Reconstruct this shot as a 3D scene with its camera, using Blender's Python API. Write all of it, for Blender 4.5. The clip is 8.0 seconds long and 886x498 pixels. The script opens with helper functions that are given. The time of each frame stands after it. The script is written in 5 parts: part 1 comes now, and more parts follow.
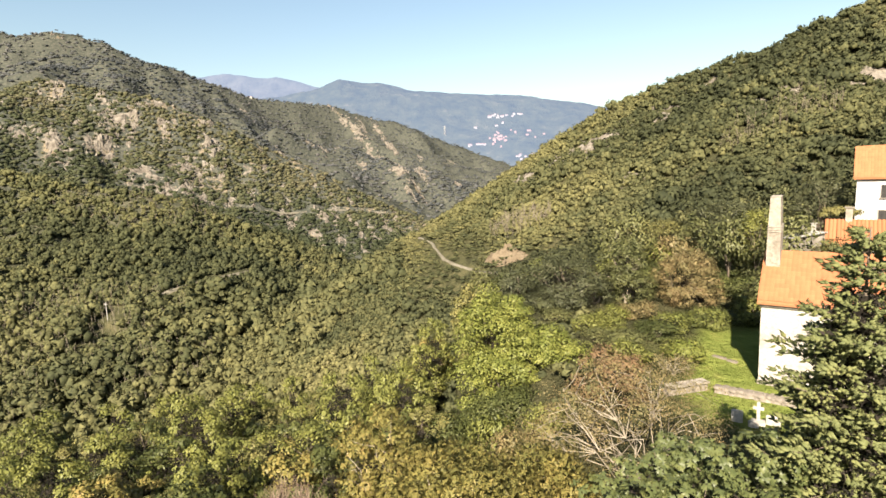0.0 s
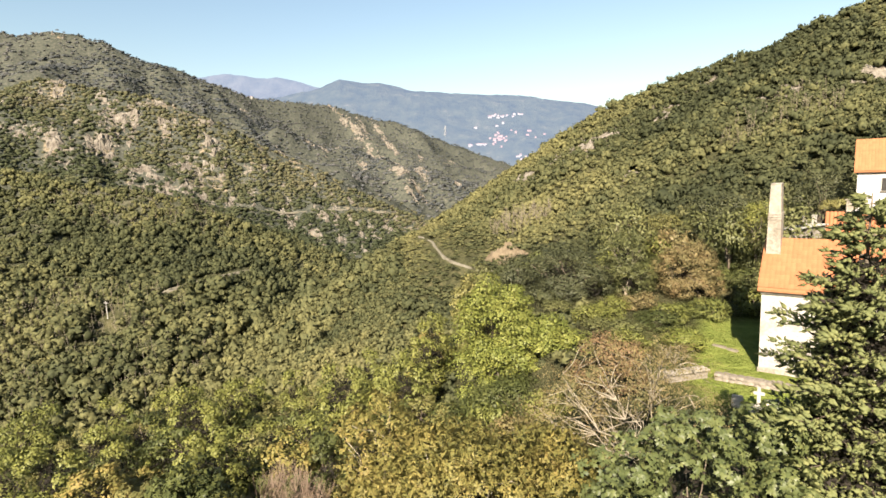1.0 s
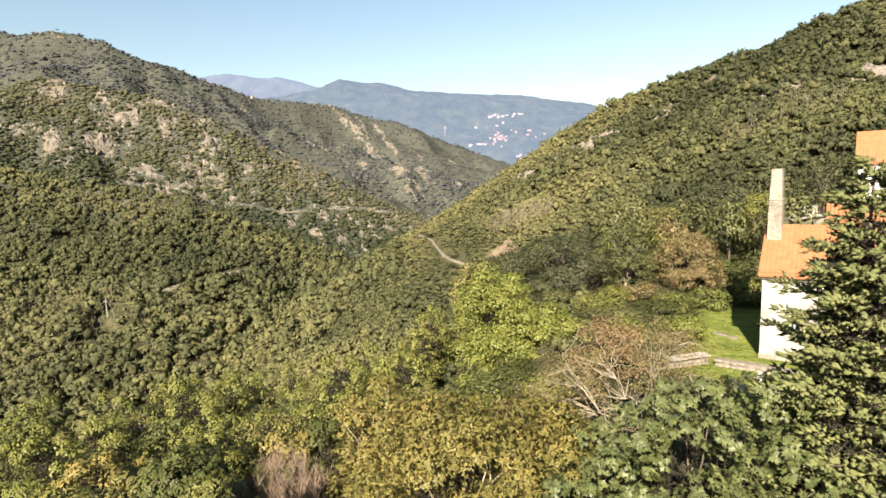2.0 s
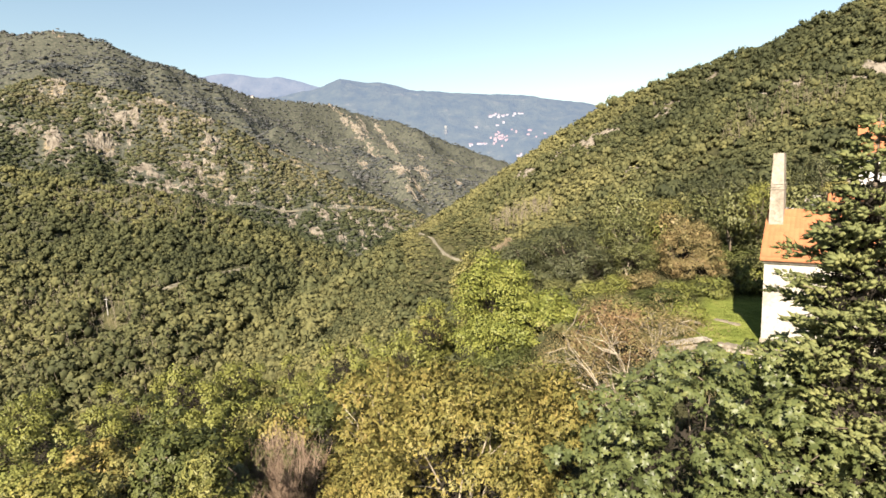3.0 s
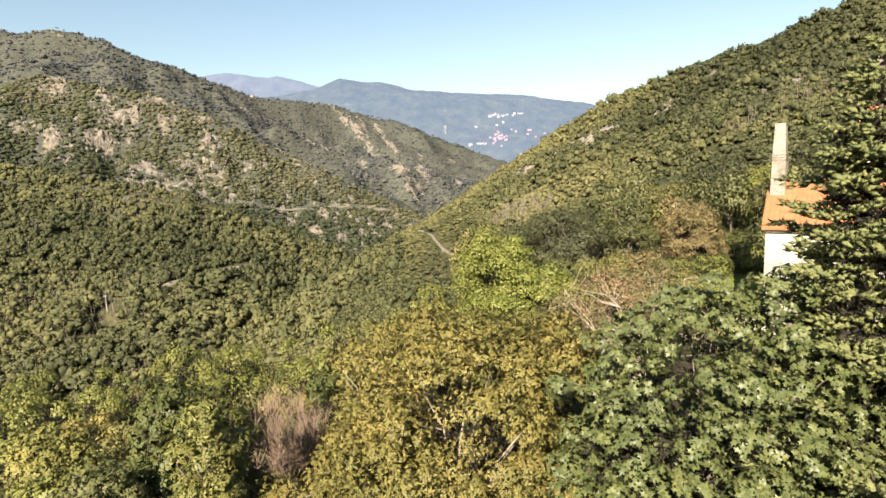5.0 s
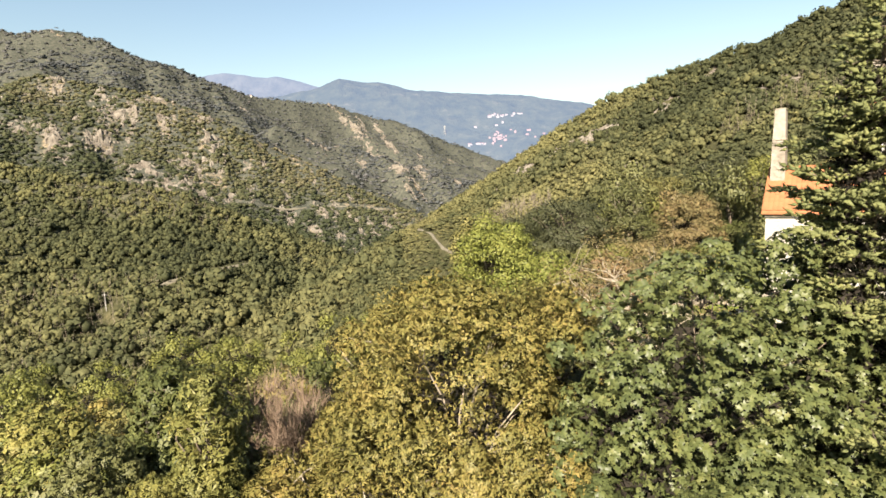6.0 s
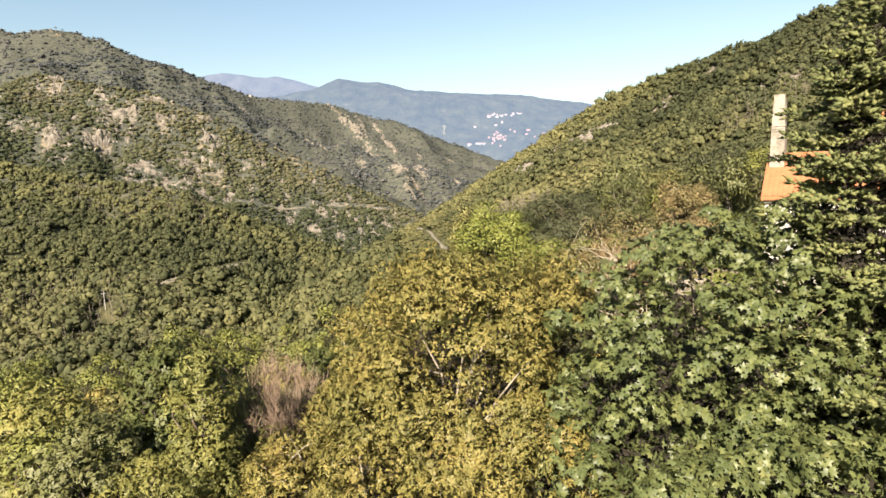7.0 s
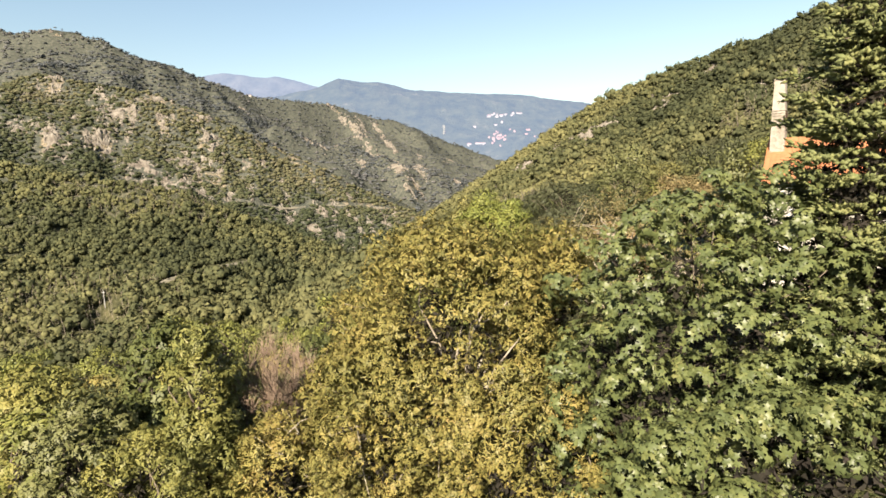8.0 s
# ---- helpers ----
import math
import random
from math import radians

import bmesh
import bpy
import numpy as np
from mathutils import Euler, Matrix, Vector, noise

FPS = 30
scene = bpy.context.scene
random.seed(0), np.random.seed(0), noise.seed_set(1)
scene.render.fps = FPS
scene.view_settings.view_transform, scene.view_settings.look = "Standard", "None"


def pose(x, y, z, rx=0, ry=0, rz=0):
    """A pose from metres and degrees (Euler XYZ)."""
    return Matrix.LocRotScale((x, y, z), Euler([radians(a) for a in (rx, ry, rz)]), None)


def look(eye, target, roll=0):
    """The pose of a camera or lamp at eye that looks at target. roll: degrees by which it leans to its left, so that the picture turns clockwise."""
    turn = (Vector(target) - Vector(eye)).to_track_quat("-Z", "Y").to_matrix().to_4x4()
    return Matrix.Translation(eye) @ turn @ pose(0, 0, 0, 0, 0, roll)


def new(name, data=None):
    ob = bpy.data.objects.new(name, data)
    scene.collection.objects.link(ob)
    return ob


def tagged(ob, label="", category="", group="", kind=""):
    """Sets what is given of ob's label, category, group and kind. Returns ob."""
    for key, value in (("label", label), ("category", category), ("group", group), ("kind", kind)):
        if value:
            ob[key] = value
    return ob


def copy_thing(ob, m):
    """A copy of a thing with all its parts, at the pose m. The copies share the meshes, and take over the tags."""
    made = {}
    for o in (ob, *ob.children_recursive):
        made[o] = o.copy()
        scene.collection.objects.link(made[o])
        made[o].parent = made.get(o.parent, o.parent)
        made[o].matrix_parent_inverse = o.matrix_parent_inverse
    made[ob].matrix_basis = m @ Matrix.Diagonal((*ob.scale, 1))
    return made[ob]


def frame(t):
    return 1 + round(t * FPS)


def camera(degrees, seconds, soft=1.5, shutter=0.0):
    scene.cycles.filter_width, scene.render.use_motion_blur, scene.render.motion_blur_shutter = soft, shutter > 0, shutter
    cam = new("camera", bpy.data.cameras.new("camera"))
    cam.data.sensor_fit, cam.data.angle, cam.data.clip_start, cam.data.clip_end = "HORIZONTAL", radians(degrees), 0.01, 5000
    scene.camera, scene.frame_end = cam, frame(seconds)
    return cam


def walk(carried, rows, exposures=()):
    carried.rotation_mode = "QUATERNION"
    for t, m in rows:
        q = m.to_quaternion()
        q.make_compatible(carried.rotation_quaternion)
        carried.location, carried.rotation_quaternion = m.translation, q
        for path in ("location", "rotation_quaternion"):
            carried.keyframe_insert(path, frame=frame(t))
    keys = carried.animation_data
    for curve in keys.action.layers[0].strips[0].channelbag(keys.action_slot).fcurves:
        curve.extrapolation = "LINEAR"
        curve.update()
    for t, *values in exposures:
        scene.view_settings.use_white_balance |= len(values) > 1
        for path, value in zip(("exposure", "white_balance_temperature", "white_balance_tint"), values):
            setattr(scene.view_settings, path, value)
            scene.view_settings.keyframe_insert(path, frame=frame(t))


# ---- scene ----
cam = camera(80.7, 8.0, 1.6)
# the drone sinks straight down: seconds, eye, a point two metres ahead, lean
PATH = [
    (0.0, (1.103, 1.768, -0.196), (1.093, 3.749, -0.470), -2.4),
    (0.5, (1.106, 1.750, -0.553), (1.095, 3.731, -0.827), -2.4),
    (1.0, (1.121, 1.748, -0.960), (1.110, 3.729, -1.233), -2.37),
    (1.5, (1.150, 1.771, -1.359), (1.139, 3.752, -1.632), -2.37),
    (3.0, (1.140, 1.826, -2.682), (1.127, 3.807, -2.956), -2.36),
    (3.5, (1.124, 1.799, -3.090), (1.111, 3.780, -3.364), -2.34),
    (4.0, (1.100, 1.766, -3.510), (1.087, 3.747, -3.784), -2.33),
    (5.5, (0.995, 1.683, -4.799), (0.985, 3.664, -5.073), -2.31),
    (6.0, (0.980, 1.645, -5.215), (0.971, 3.626, -5.488), -2.31),
    (6.5, (0.990, 1.633, -5.582), (0.982, 3.614, -5.855), -2.32),
    (7.0, (1.003, 1.632, -5.971), (0.996, 3.613, -6.244), -2.33),
    (7.5, (1.013, 1.640, -6.376), (1.006, 3.621, -6.649), -2.36),
    (8.0, (1.019, 1.632, -6.822), (1.012, 3.613, -7.095), -2.38),
]
walk(cam, [(t, look(eye, aim, lean)) for t, eye, aim, lean in PATH])

# ---- sky and sun: a clear autumn day, the sun behind the drone and a little to its left ----
SUN_AZ, SUN_EL = 199.0, 36.0
world = bpy.data.worlds.new("sky")
scene.world = world
world.use_nodes = True
wn = world.node_tree.nodes
sky = wn.new("ShaderNodeTexSky")
sky.sky_type = "NISHITA"
sky.sun_disc = False
sky.sun_elevation, sky.sun_rotation = radians(SUN_EL), radians(SUN_AZ)
sky.altitude, sky.air_density, sky.dust_density, sky.ozone_density = 300, 1.5, 0.8, 0.55
wn["Background"].inputs["Strength"].default_value = 0.0375
world.node_tree.links.new(sky.outputs["Color"], wn["Background"].inputs["Color"])
sun_data = bpy.data.lights.new("sun", "SUN")
sun_data.energy, sun_data.angle, sun_data.color = 5.0, radians(0.55), (1.0, 0.862, 0.705)
sun = new("sun", sun_data)
az, el = radians(SUN_AZ), radians(SUN_EL)
to_sun = Vector((math.sin(az) * math.cos(el), math.cos(az) * math.cos(el), math.sin(el)))
sun.matrix_world = look(to_sun * 100, (0, 0, 0))
scene.view_settings.exposure = 2.18


# ---- materials ----
def material(name, rough=0.8, spec=0.3):
    m = bpy.data.materials.new(name)
    m.use_nodes = True
    b = m.node_tree.nodes["Principled BSDF"]
    b.inputs["Roughness"].default_value = rough
    b.inputs["Specular IOR Level"].default_value = spec
    return m, m.node_tree.nodes, m.node_tree.links, b


def ramp(nodes, stops):
    r = nodes.new("ShaderNodeValToRGB")
    e = r.color_ramp.elements
    while len(e) < len(stops):
        e.new(0.5)
    for k, (p, c) in enumerate(stops):
        e[k].position, e[k].color = p, (*c, 1)
    return r


def noise_tex(nodes, links, coords, scale, detail=4.0, rough=0.55):
    n = nodes.new("ShaderNodeTexNoise")
    n.inputs["Scale"].default_value, n.inputs["Detail"].default_value, n.inputs["Roughness"].default_value = scale, detail, rough
    links.new(coords, n.inputs["Vector"])
    return n.outputs["Fac"]


def mixed(nodes, links, fac, a, b, blend="MIX"):
    m = nodes.new("ShaderNodeMix")
    m.data_type, m.blend_type = "RGBA", blend
    for sock, v in ((m.inputs[0], fac), (m.inputs[6], a), (m.inputs[7], b)):
        if isinstance(v, (int, float)):
            sock.default_value = v
        elif isinstance(v, tuple):
            sock.default_value = (*v, 1)
        else:
            links.new(v, sock)
    return m.outputs[2]


def bumped(nodes, links, bsdf, height, strength, dist):
    b = nodes.new("ShaderNodeBump")
    b.inputs["Strength"].default_value, b.inputs["Distance"].default_value = strength, dist
    links.new(height, b.inputs["Height"])
    links.new(b.outputs["Normal"], bsdf.inputs["Normal"])


def rough_mat(name, stops, scale, fine, bump=0.4, dist=0.02, rough=0.9, spec=0.2):
    """A mottled mineral or wooden surface: broad stains over a fine grain."""
    m, n, l, b = material(name, rough, spec)
    co = n.new("ShaderNodeTexCoord").outputs["Object"]
    broad, grain = noise_tex(n, l, co, scale), noise_tex(n, l, co, fine, 5)
    base = ramp(n, stops)
    l.new(broad, base.inputs["Fac"])
    dark = ramp(n, [(0.3, (0.7, 0.7, 0.7)), (0.7, (1.15, 1.15, 1.15))])
    l.new(grain, dark.inputs["Fac"])
    l.new(mixed(n, l, 1.0, base.outputs["Color"], dark.outputs["Color"], "MULTIPLY"), b.inputs["Base Color"])
    bumped(n, l, b, grain, bump, dist)
    return m


def leaf_mat(name, stops, through_light=0.3, rough=0.5, spec=0.14, by_tree=0.45, attribute="", mottle=0.0, patch=0.0):
    """Leaves: a hue for each leaf and each tree, with some light coming through the blade."""
    m, n, l, b = material(name, rough, spec)
    island = n.new("ShaderNodeNewGeometry").outputs["Random Per Island"]
    if attribute:
        a = n.new("ShaderNodeAttribute")
        a.attribute_name = attribute
        tree = a.outputs["Fac"]
    else:
        tree = n.new("ShaderNodeObjectInfo").outputs["Random"]
    f = n.new("ShaderNodeMix")
    f.inputs[0].default_value = by_tree
    l.new(island, f.inputs[2]), l.new(tree, f.inputs[3])
    c = ramp(n, stops)
    fac = f.outputs[0]
    if patch:
        spread = n.new("ShaderNodeMapRange")
        spread.inputs["From Min"].default_value, spread.inputs["From Max"].default_value = 0.32, 0.68
        l.new(noise_tex(n, l, n.new("ShaderNodeTexCoord").outputs["Object"], patch, 3, 0.6), spread.inputs["Value"])
        g = n.new("ShaderNodeMix")
        g.inputs[0].default_value = 0.45
        l.new(fac, g.inputs[2]), l.new(spread.outputs[0], g.inputs[3])
        fac = g.outputs[0]
    l.new(fac, c.inputs["Fac"])
    colour = c.outputs["Color"]
    if mottle:
        grain = ramp(n, [(0.34, (0.62, 0.64, 0.66)), (0.66, (1.3, 1.28, 1.22))])
        l.new(noise_tex(n, l, n.new("ShaderNodeTexCoord").outputs["Object"], mottle, 3, 0.65), grain.inputs["Fac"])
        colour = mixed(n, l, 1.0, colour, grain.outputs["Color"], "MULTIPLY")
    l.new(colour, b.inputs["Base Color"])
    t = n.new("ShaderNodeBsdfTranslucent")
    l.new(colour, t.inputs["Color"])
    s = n.new("ShaderNodeMixShader")
    s.inputs[0].default_value = through_light
    l.new(b.outputs[0], s.inputs[1]), l.new(t.outputs[0], s.inputs[2])
    l.new(s.outputs[0], n["Material Output"].inputs["Surface"])
    return m


BARK = rough_mat("bark", [(0.35, (0.073, 0.055, 0.040)), (0.65, (0.146, 0.122, 0.091))], 2.0, 14, 0.7, 0.03)
PALE_BARK = rough_mat("pale_bark", [(0.35, (0.158, 0.134, 0.098)), (0.65, (0.268, 0.237, 0.183))], 2.0, 14, 0.5, 0.02)
PINK_TWIG = rough_mat("pink_twig", [(0.35, (0.115, 0.080, 0.056)), (0.65, (0.180, 0.135, 0.098))], 2.0, 14, 0.3, 0.01)
FOREST = leaf_mat("evergreen_oak_foliage", [(0.0, (0.024, 0.028, 0.015)), (0.3, (0.049, 0.053, 0.025)), (0.55, (0.084, 0.083, 0.037)), (0.78, (0.117, 0.110, 0.047)), (1.0, (0.141, 0.124, 0.081))], 0.08, 0.7, 0.06, 0.8, "tint", 0.9)
# pale grey-blue: the haze before the mountain is put into the scrub's colour
HAZY_MAQUIS = leaf_mat("hazy_mountain_maquis", [(0.0, (0.036, 0.043, 0.048)), (0.4, (0.062, 0.066, 0.066)), (0.75, (0.088, 0.086, 0.086)), (1.0, (0.126, 0.118, 0.115))], 0.06, 0.8, 0.05, 0.7, "tint", 0.16)
RIDGE_GREEN = leaf_mat("ridge_scrub_leaves", [(0.0, (0.026, 0.032, 0.018)), (0.35, (0.048, 0.054, 0.028)), (0.7, (0.077, 0.075, 0.041)), (1.0, (0.108, 0.098, 0.058))], 0.06, 0.75, 0.05, 0.75, "tint", 0.4)
YELLOW_GREEN = leaf_mat("yellow_green_leaves", [(0.0, (0.050, 0.063, 0.019)), (0.35, (0.096, 0.104, 0.028)), (0.7, (0.123, 0.126, 0.032)), (1.0, (0.152, 0.142, 0.039))], 0.06, patch=0.7)
LIME = leaf_mat("lime_leaves", [(0.0, (0.059, 0.074, 0.017)), (0.5, (0.113, 0.125, 0.029)), (1.0, (0.176, 0.174, 0.043))], 0.05, by_tree=0.15, patch=0.8)
OCHRE = leaf_mat("ochre_leaves", [(0.0, (0.059, 0.061, 0.021)), (0.35, (0.114, 0.106, 0.031)), (0.7, (0.164, 0.134, 0.040)), (1.0, (0.185, 0.119, 0.045))], 0.06, by_tree=0.2, patch=0.8)
RUSSET = leaf_mat("russet_leaves", [(0.0, (0.081, 0.076, 0.033)), (0.5, (0.130, 0.108, 0.047)), (1.0, (0.176, 0.119, 0.057))], 0.08, by_tree=0.2, patch=0.8)
FIG_LEAF = leaf_mat("fig_leaves", [(0.0, (0.034, 0.044, 0.017)), (0.5, (0.058, 0.070, 0.025)), (0.85, (0.083, 0.092, 0.031)), (1.0, (0.122, 0.117, 0.047))], 0.04, 0.45, 0.2, by_tree=0.05, patch=0.9)
NEEDLES = leaf_mat("fir_needles", [(0.0, (0.056, 0.067, 0.028)), (0.5, (0.090, 0.100, 0.038)), (1.0, (0.133, 0.134, 0.050))], 0.06, 0.6, 0.12, by_tree=0.05, patch=0.8)
DARK_GREEN = leaf_mat("dark_green_leaves", [(0.0, (0.027, 0.035, 0.012)), (0.5, (0.055, 0.063, 0.020)), (1.0, (0.105, 0.108, 0.032))], 0.05, patch=0.9)
OLIVE = leaf_mat("olive_leaves", [(0.0, (0.055, 0.058, 0.021)), (0.5, (0.112, 0.106, 0.037)), (1.0, (0.184, 0.162, 0.055))], 0.06, patch=0.7)
GOLD_GREEN = leaf_mat("golden_green_leaves", [(0.0, (0.053, 0.061, 0.021)), (0.4, (0.103, 0.105, 0.031)), (0.75, (0.143, 0.133, 0.037)), (1.0, (0.185, 0.155, 0.045))], 0.06, patch=0.8)
OAK_DARK = leaf_mat("evergreen_oak_leaves", [(0.0, (0.024, 0.029, 0.015)), (0.5, (0.049, 0.053, 0.026)), (1.0, (0.086, 0.088, 0.042))], 0.04, patch=0.9)
RED_BROWN = leaf_mat("red_brown_leaves", [(0.0, (0.072, 0.053, 0.028)), (0.5, (0.122, 0.082, 0.043)), (1.0, (0.168, 0.104, 0.055))], 0.08, patch=0.8)
# near-black: the shade inside the crowns is put into this colour
CROWN_SHADE = rough_mat("crown_shade_twigs", [(0.35, (0.010, 0.009, 0.005)), (0.65, (0.020, 0.016, 0.012))], 2.0, 14, 0.5, 0.02)
SHRUB_GREEN = leaf_mat("shrub_leaves", [(0.0, (0.042, 0.049, 0.02)), (0.5, (0.078, 0.082, 0.031)), (1.0, (0.115, 0.112, 0.044))], 0.05, patch=0.8)
GREY_TRUNK = rough_mat("grey_sapling_bark", [(0.35, (0.104, 0.088, 0.065)), (0.65, (0.165, 0.144, 0.108))], 1.0, 5, 0.3, 0.02)
PLASTER = rough_mat("lime_plaster", [(0.3, (0.188, 0.167, 0.134)), (0.46, (0.284, 0.266, 0.230)), (0.7, (0.347, 0.334, 0.301))], 0.55, 6, 0.4, 0.02)
HOUSE_PAINT = rough_mat("white_house_paint", [(0.35, (0.343, 0.332, 0.310)), (0.6, (0.409, 0.402, 0.391))], 0.6, 8, 0.2, 0.01)
STONE = rough_mat("grey_stone", [(0.3, (0.143, 0.126, 0.098)), (0.55, (0.230, 0.207, 0.170)), (0.75, (0.285, 0.263, 0.219))], 0.9, 7, 0.8, 0.04)
ROCK = rough_mat("granite_outcrop", [(0.3, (0.059, 0.050, 0.040)), (0.46, (0.134, 0.117, 0.093)), (0.7, (0.189, 0.173, 0.145))], 0.13, 0.7, 1.0, 1.8)
RUBBLE = rough_mat("weathered_rubble", [(0.3, (0.099, 0.084, 0.063)), (0.55, (0.174, 0.152, 0.121)), (0.75, (0.237, 0.212, 0.174))], 0.9, 7, 0.8, 0.04)
ROAD = rough_mat("pale_track", [(0.3, (0.089, 0.079, 0.055)), (0.7, (0.149, 0.138, 0.107))], 0.2, 2, 0.3, 0.05)
EARTH = rough_mat("bare_earth", [(0.3, (0.091, 0.069, 0.042)), (0.7, (0.131, 0.105, 0.070))], 0.2, 1.2, 0.8, 0.5)
DARK_WOOD = rough_mat("dark_shutter_wood", [(0.3, (0.018, 0.017, 0.016)), (0.7, (0.037, 0.034, 0.030))], 3, 20, 0.3, 0.01, 0.6)
GREY_SHEET = rough_mat("grey_roof_sheet", [(0.3, (0.256, 0.250, 0.231)), (0.7, (0.335, 0.328, 0.304))], 1.0, 12, 0.2, 0.01)


def tile_mat():
    m, n, l, b = material("terracotta_tile", 0.85, 0.2)
    info = n.new("ShaderNodeObjectInfo").outputs["Random"]
    isl = n.new("ShaderNodeNewGeometry").outputs["Random Per Island"]
    f = n.new("ShaderNodeMix")
    f.inputs[0].default_value = 0.5
    l.new(info, f.inputs[2]), l.new(isl, f.inputs[3])
    c = ramp(n, [(0.1, (0.226, 0.090, 0.041)), (0.5, (0.246, 0.100, 0.045)), (0.85, (0.269, 0.115, 0.053))])
    l.new(f.outputs[0], c.inputs["Fac"])
    co = n.new("ShaderNodeTexCoord").outputs["Object"]
    g = noise_tex(n, l, co, 8, 5)
    d = ramp(n, [(0.3, (0.86, 0.84, 0.82)), (0.7, (1.06, 1.06, 1.06))])
    l.new(g, d.inputs["Fac"])
    l.new(mixed(n, l, 1.0, c.outputs["Color"], d.outputs["Color"], "MULTIPLY"), b.inputs["Base Color"])
    bumped(n, l, b, g, 0.3, 0.01)
    return m


def ground_mat():
    """Scrub, dry grass and bare granite soil, in patches of several sizes."""
    m, n, l, b = material("hill_ground", 1.0, 0.0)
    co = n.new("ShaderNodeTexCoord").outputs["Object"]
    a, c, d = noise_tex(n, l, co, 0.012, 6, 0.6), noise_tex(n, l, co, 0.16, 8, 0.75), noise_tex(n, l, co, 0.8, 4)
    green = ramp(n, [(0.38, (0.027, 0.028, 0.016)), (0.52, (0.051, 0.051, 0.026)), (0.68, (0.086, 0.078, 0.041))])
    l.new(c, green.inputs["Fac"])
    bare = ramp(n, [(0.3, (0.122, 0.098, 0.061)), (0.6, (0.219, 0.176, 0.122))])
    l.new(d, bare.inputs["Fac"])
    at = n.new("ShaderNodeAttribute")
    at.attribute_name = "bare"
    mul = n.new("ShaderNodeMath")
    mul.operation = "MULTIPLY_ADD"
    l.new(c, mul.inputs[0])
    mul.inputs[1].default_value = 1.6
    l.new(at.outputs["Fac"], mul.inputs[2])
    mask = ramp(n, [(0.62, (0, 0, 0)), (0.72, (1, 1, 1))])
    half = n.new("ShaderNodeMath")
    half.operation = "MULTIPLY"
    half.inputs[1].default_value = 0.5
    l.new(mul.outputs[0], half.inputs[0])
    l.new(half.outputs[0], mask.inputs["Fac"])
    # far cover, paler and bluer: distance haze put into the base colour
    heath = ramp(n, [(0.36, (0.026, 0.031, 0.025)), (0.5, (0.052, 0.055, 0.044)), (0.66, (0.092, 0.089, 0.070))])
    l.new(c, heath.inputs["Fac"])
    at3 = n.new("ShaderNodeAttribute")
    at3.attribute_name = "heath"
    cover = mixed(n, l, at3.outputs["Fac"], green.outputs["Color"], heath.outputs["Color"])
    first = mixed(n, l, mask.outputs["Color"], cover, bare.outputs["Color"])
    lawn = ramp(n, [(0.3, (0.104, 0.130, 0.030)), (0.55, (0.146, 0.170, 0.042)), (0.75, (0.190, 0.190, 0.058))])
    l.new(d, lawn.inputs["Fac"])
    at2 = n.new("ShaderNodeAttribute")
    at2.attribute_name = "lawn"
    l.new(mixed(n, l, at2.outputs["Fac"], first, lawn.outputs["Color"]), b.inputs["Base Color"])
    bumped(n, l, b, c, 1.0, 2.0)
    return m


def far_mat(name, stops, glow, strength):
    """Mountains, village walls and roofs behind kilometres of bright air: its haze is added as their own glow."""
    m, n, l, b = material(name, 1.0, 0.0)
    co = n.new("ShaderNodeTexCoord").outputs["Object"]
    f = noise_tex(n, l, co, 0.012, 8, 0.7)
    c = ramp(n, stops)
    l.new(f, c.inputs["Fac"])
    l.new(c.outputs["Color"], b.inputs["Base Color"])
    # emission stands in for the light of the air in between
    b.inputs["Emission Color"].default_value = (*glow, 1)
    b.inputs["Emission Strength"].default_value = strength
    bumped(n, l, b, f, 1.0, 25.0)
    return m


TILE, GROUND = tile_mat(), ground_mat()
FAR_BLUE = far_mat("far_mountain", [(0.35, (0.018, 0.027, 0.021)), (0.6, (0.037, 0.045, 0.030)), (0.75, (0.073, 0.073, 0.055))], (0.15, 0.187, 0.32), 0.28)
# muted roof tiles that glow with the air's haze
FAR_TILE = far_mat("hazy_far_tiles", [(0.3, (0.117, 0.074, 0.058)), (0.7, (0.164, 0.109, 0.086))], (0.156, 0.187, 0.33), 0.296)
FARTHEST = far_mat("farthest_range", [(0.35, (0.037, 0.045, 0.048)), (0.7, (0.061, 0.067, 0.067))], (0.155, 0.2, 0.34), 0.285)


# ---- mesh helpers ----
def mesh(name, verts, faces, mat, smooth=False, normals=None):
    me = bpy.data.meshes.new(name)
    verts, faces = np.asarray(verts, dtype=np.float32), np.asarray(faces, dtype=np.int32)
    k = faces.shape[1]
    me.vertices.add(len(verts))
    me.vertices.foreach_set("co", verts.ravel())
    me.loops.add(faces.size)
    me.loops.foreach_set("vertex_index", faces.ravel())
    me.polygons.add(len(faces))
    me.polygons.foreach_set("loop_start", np.arange(0, faces.size, k, dtype=np.int32))
    me.polygons.foreach_set("use_smooth", np.full(len(faces), smooth))
    me.update(calc_edges=True)
    me.validate()
    me.materials.append(mat)
    if normals is not None:
        me.attributes.new("custom_normal", "FLOAT_VECTOR", "POINT").data.foreach_set("vector", np.asarray(normals, dtype=np.float32).ravel())
    return me


def norm(v):
    return v / (np.linalg.norm(v, axis=1)[:, None] + 1e-9)


def faced(v, f, n):
    """Faces wound so that they look the way their normals point."""
    g = np.cross(v[f[:, 1]] - v[f[:, 0]], v[f[:, 2]] - v[f[:, 0]])
    f = f.copy()
    back = np.sum(g * (n[f[:, 0]] + n[f[:, 1]] + n[f[:, 2]]), 1) < 0
    f[back] = f[back][:, ::-1]
    return f


def put(name, me, parent=None, label=""):
    ob = new(name, me)
    ob.parent = parent
    return tagged(ob, label)


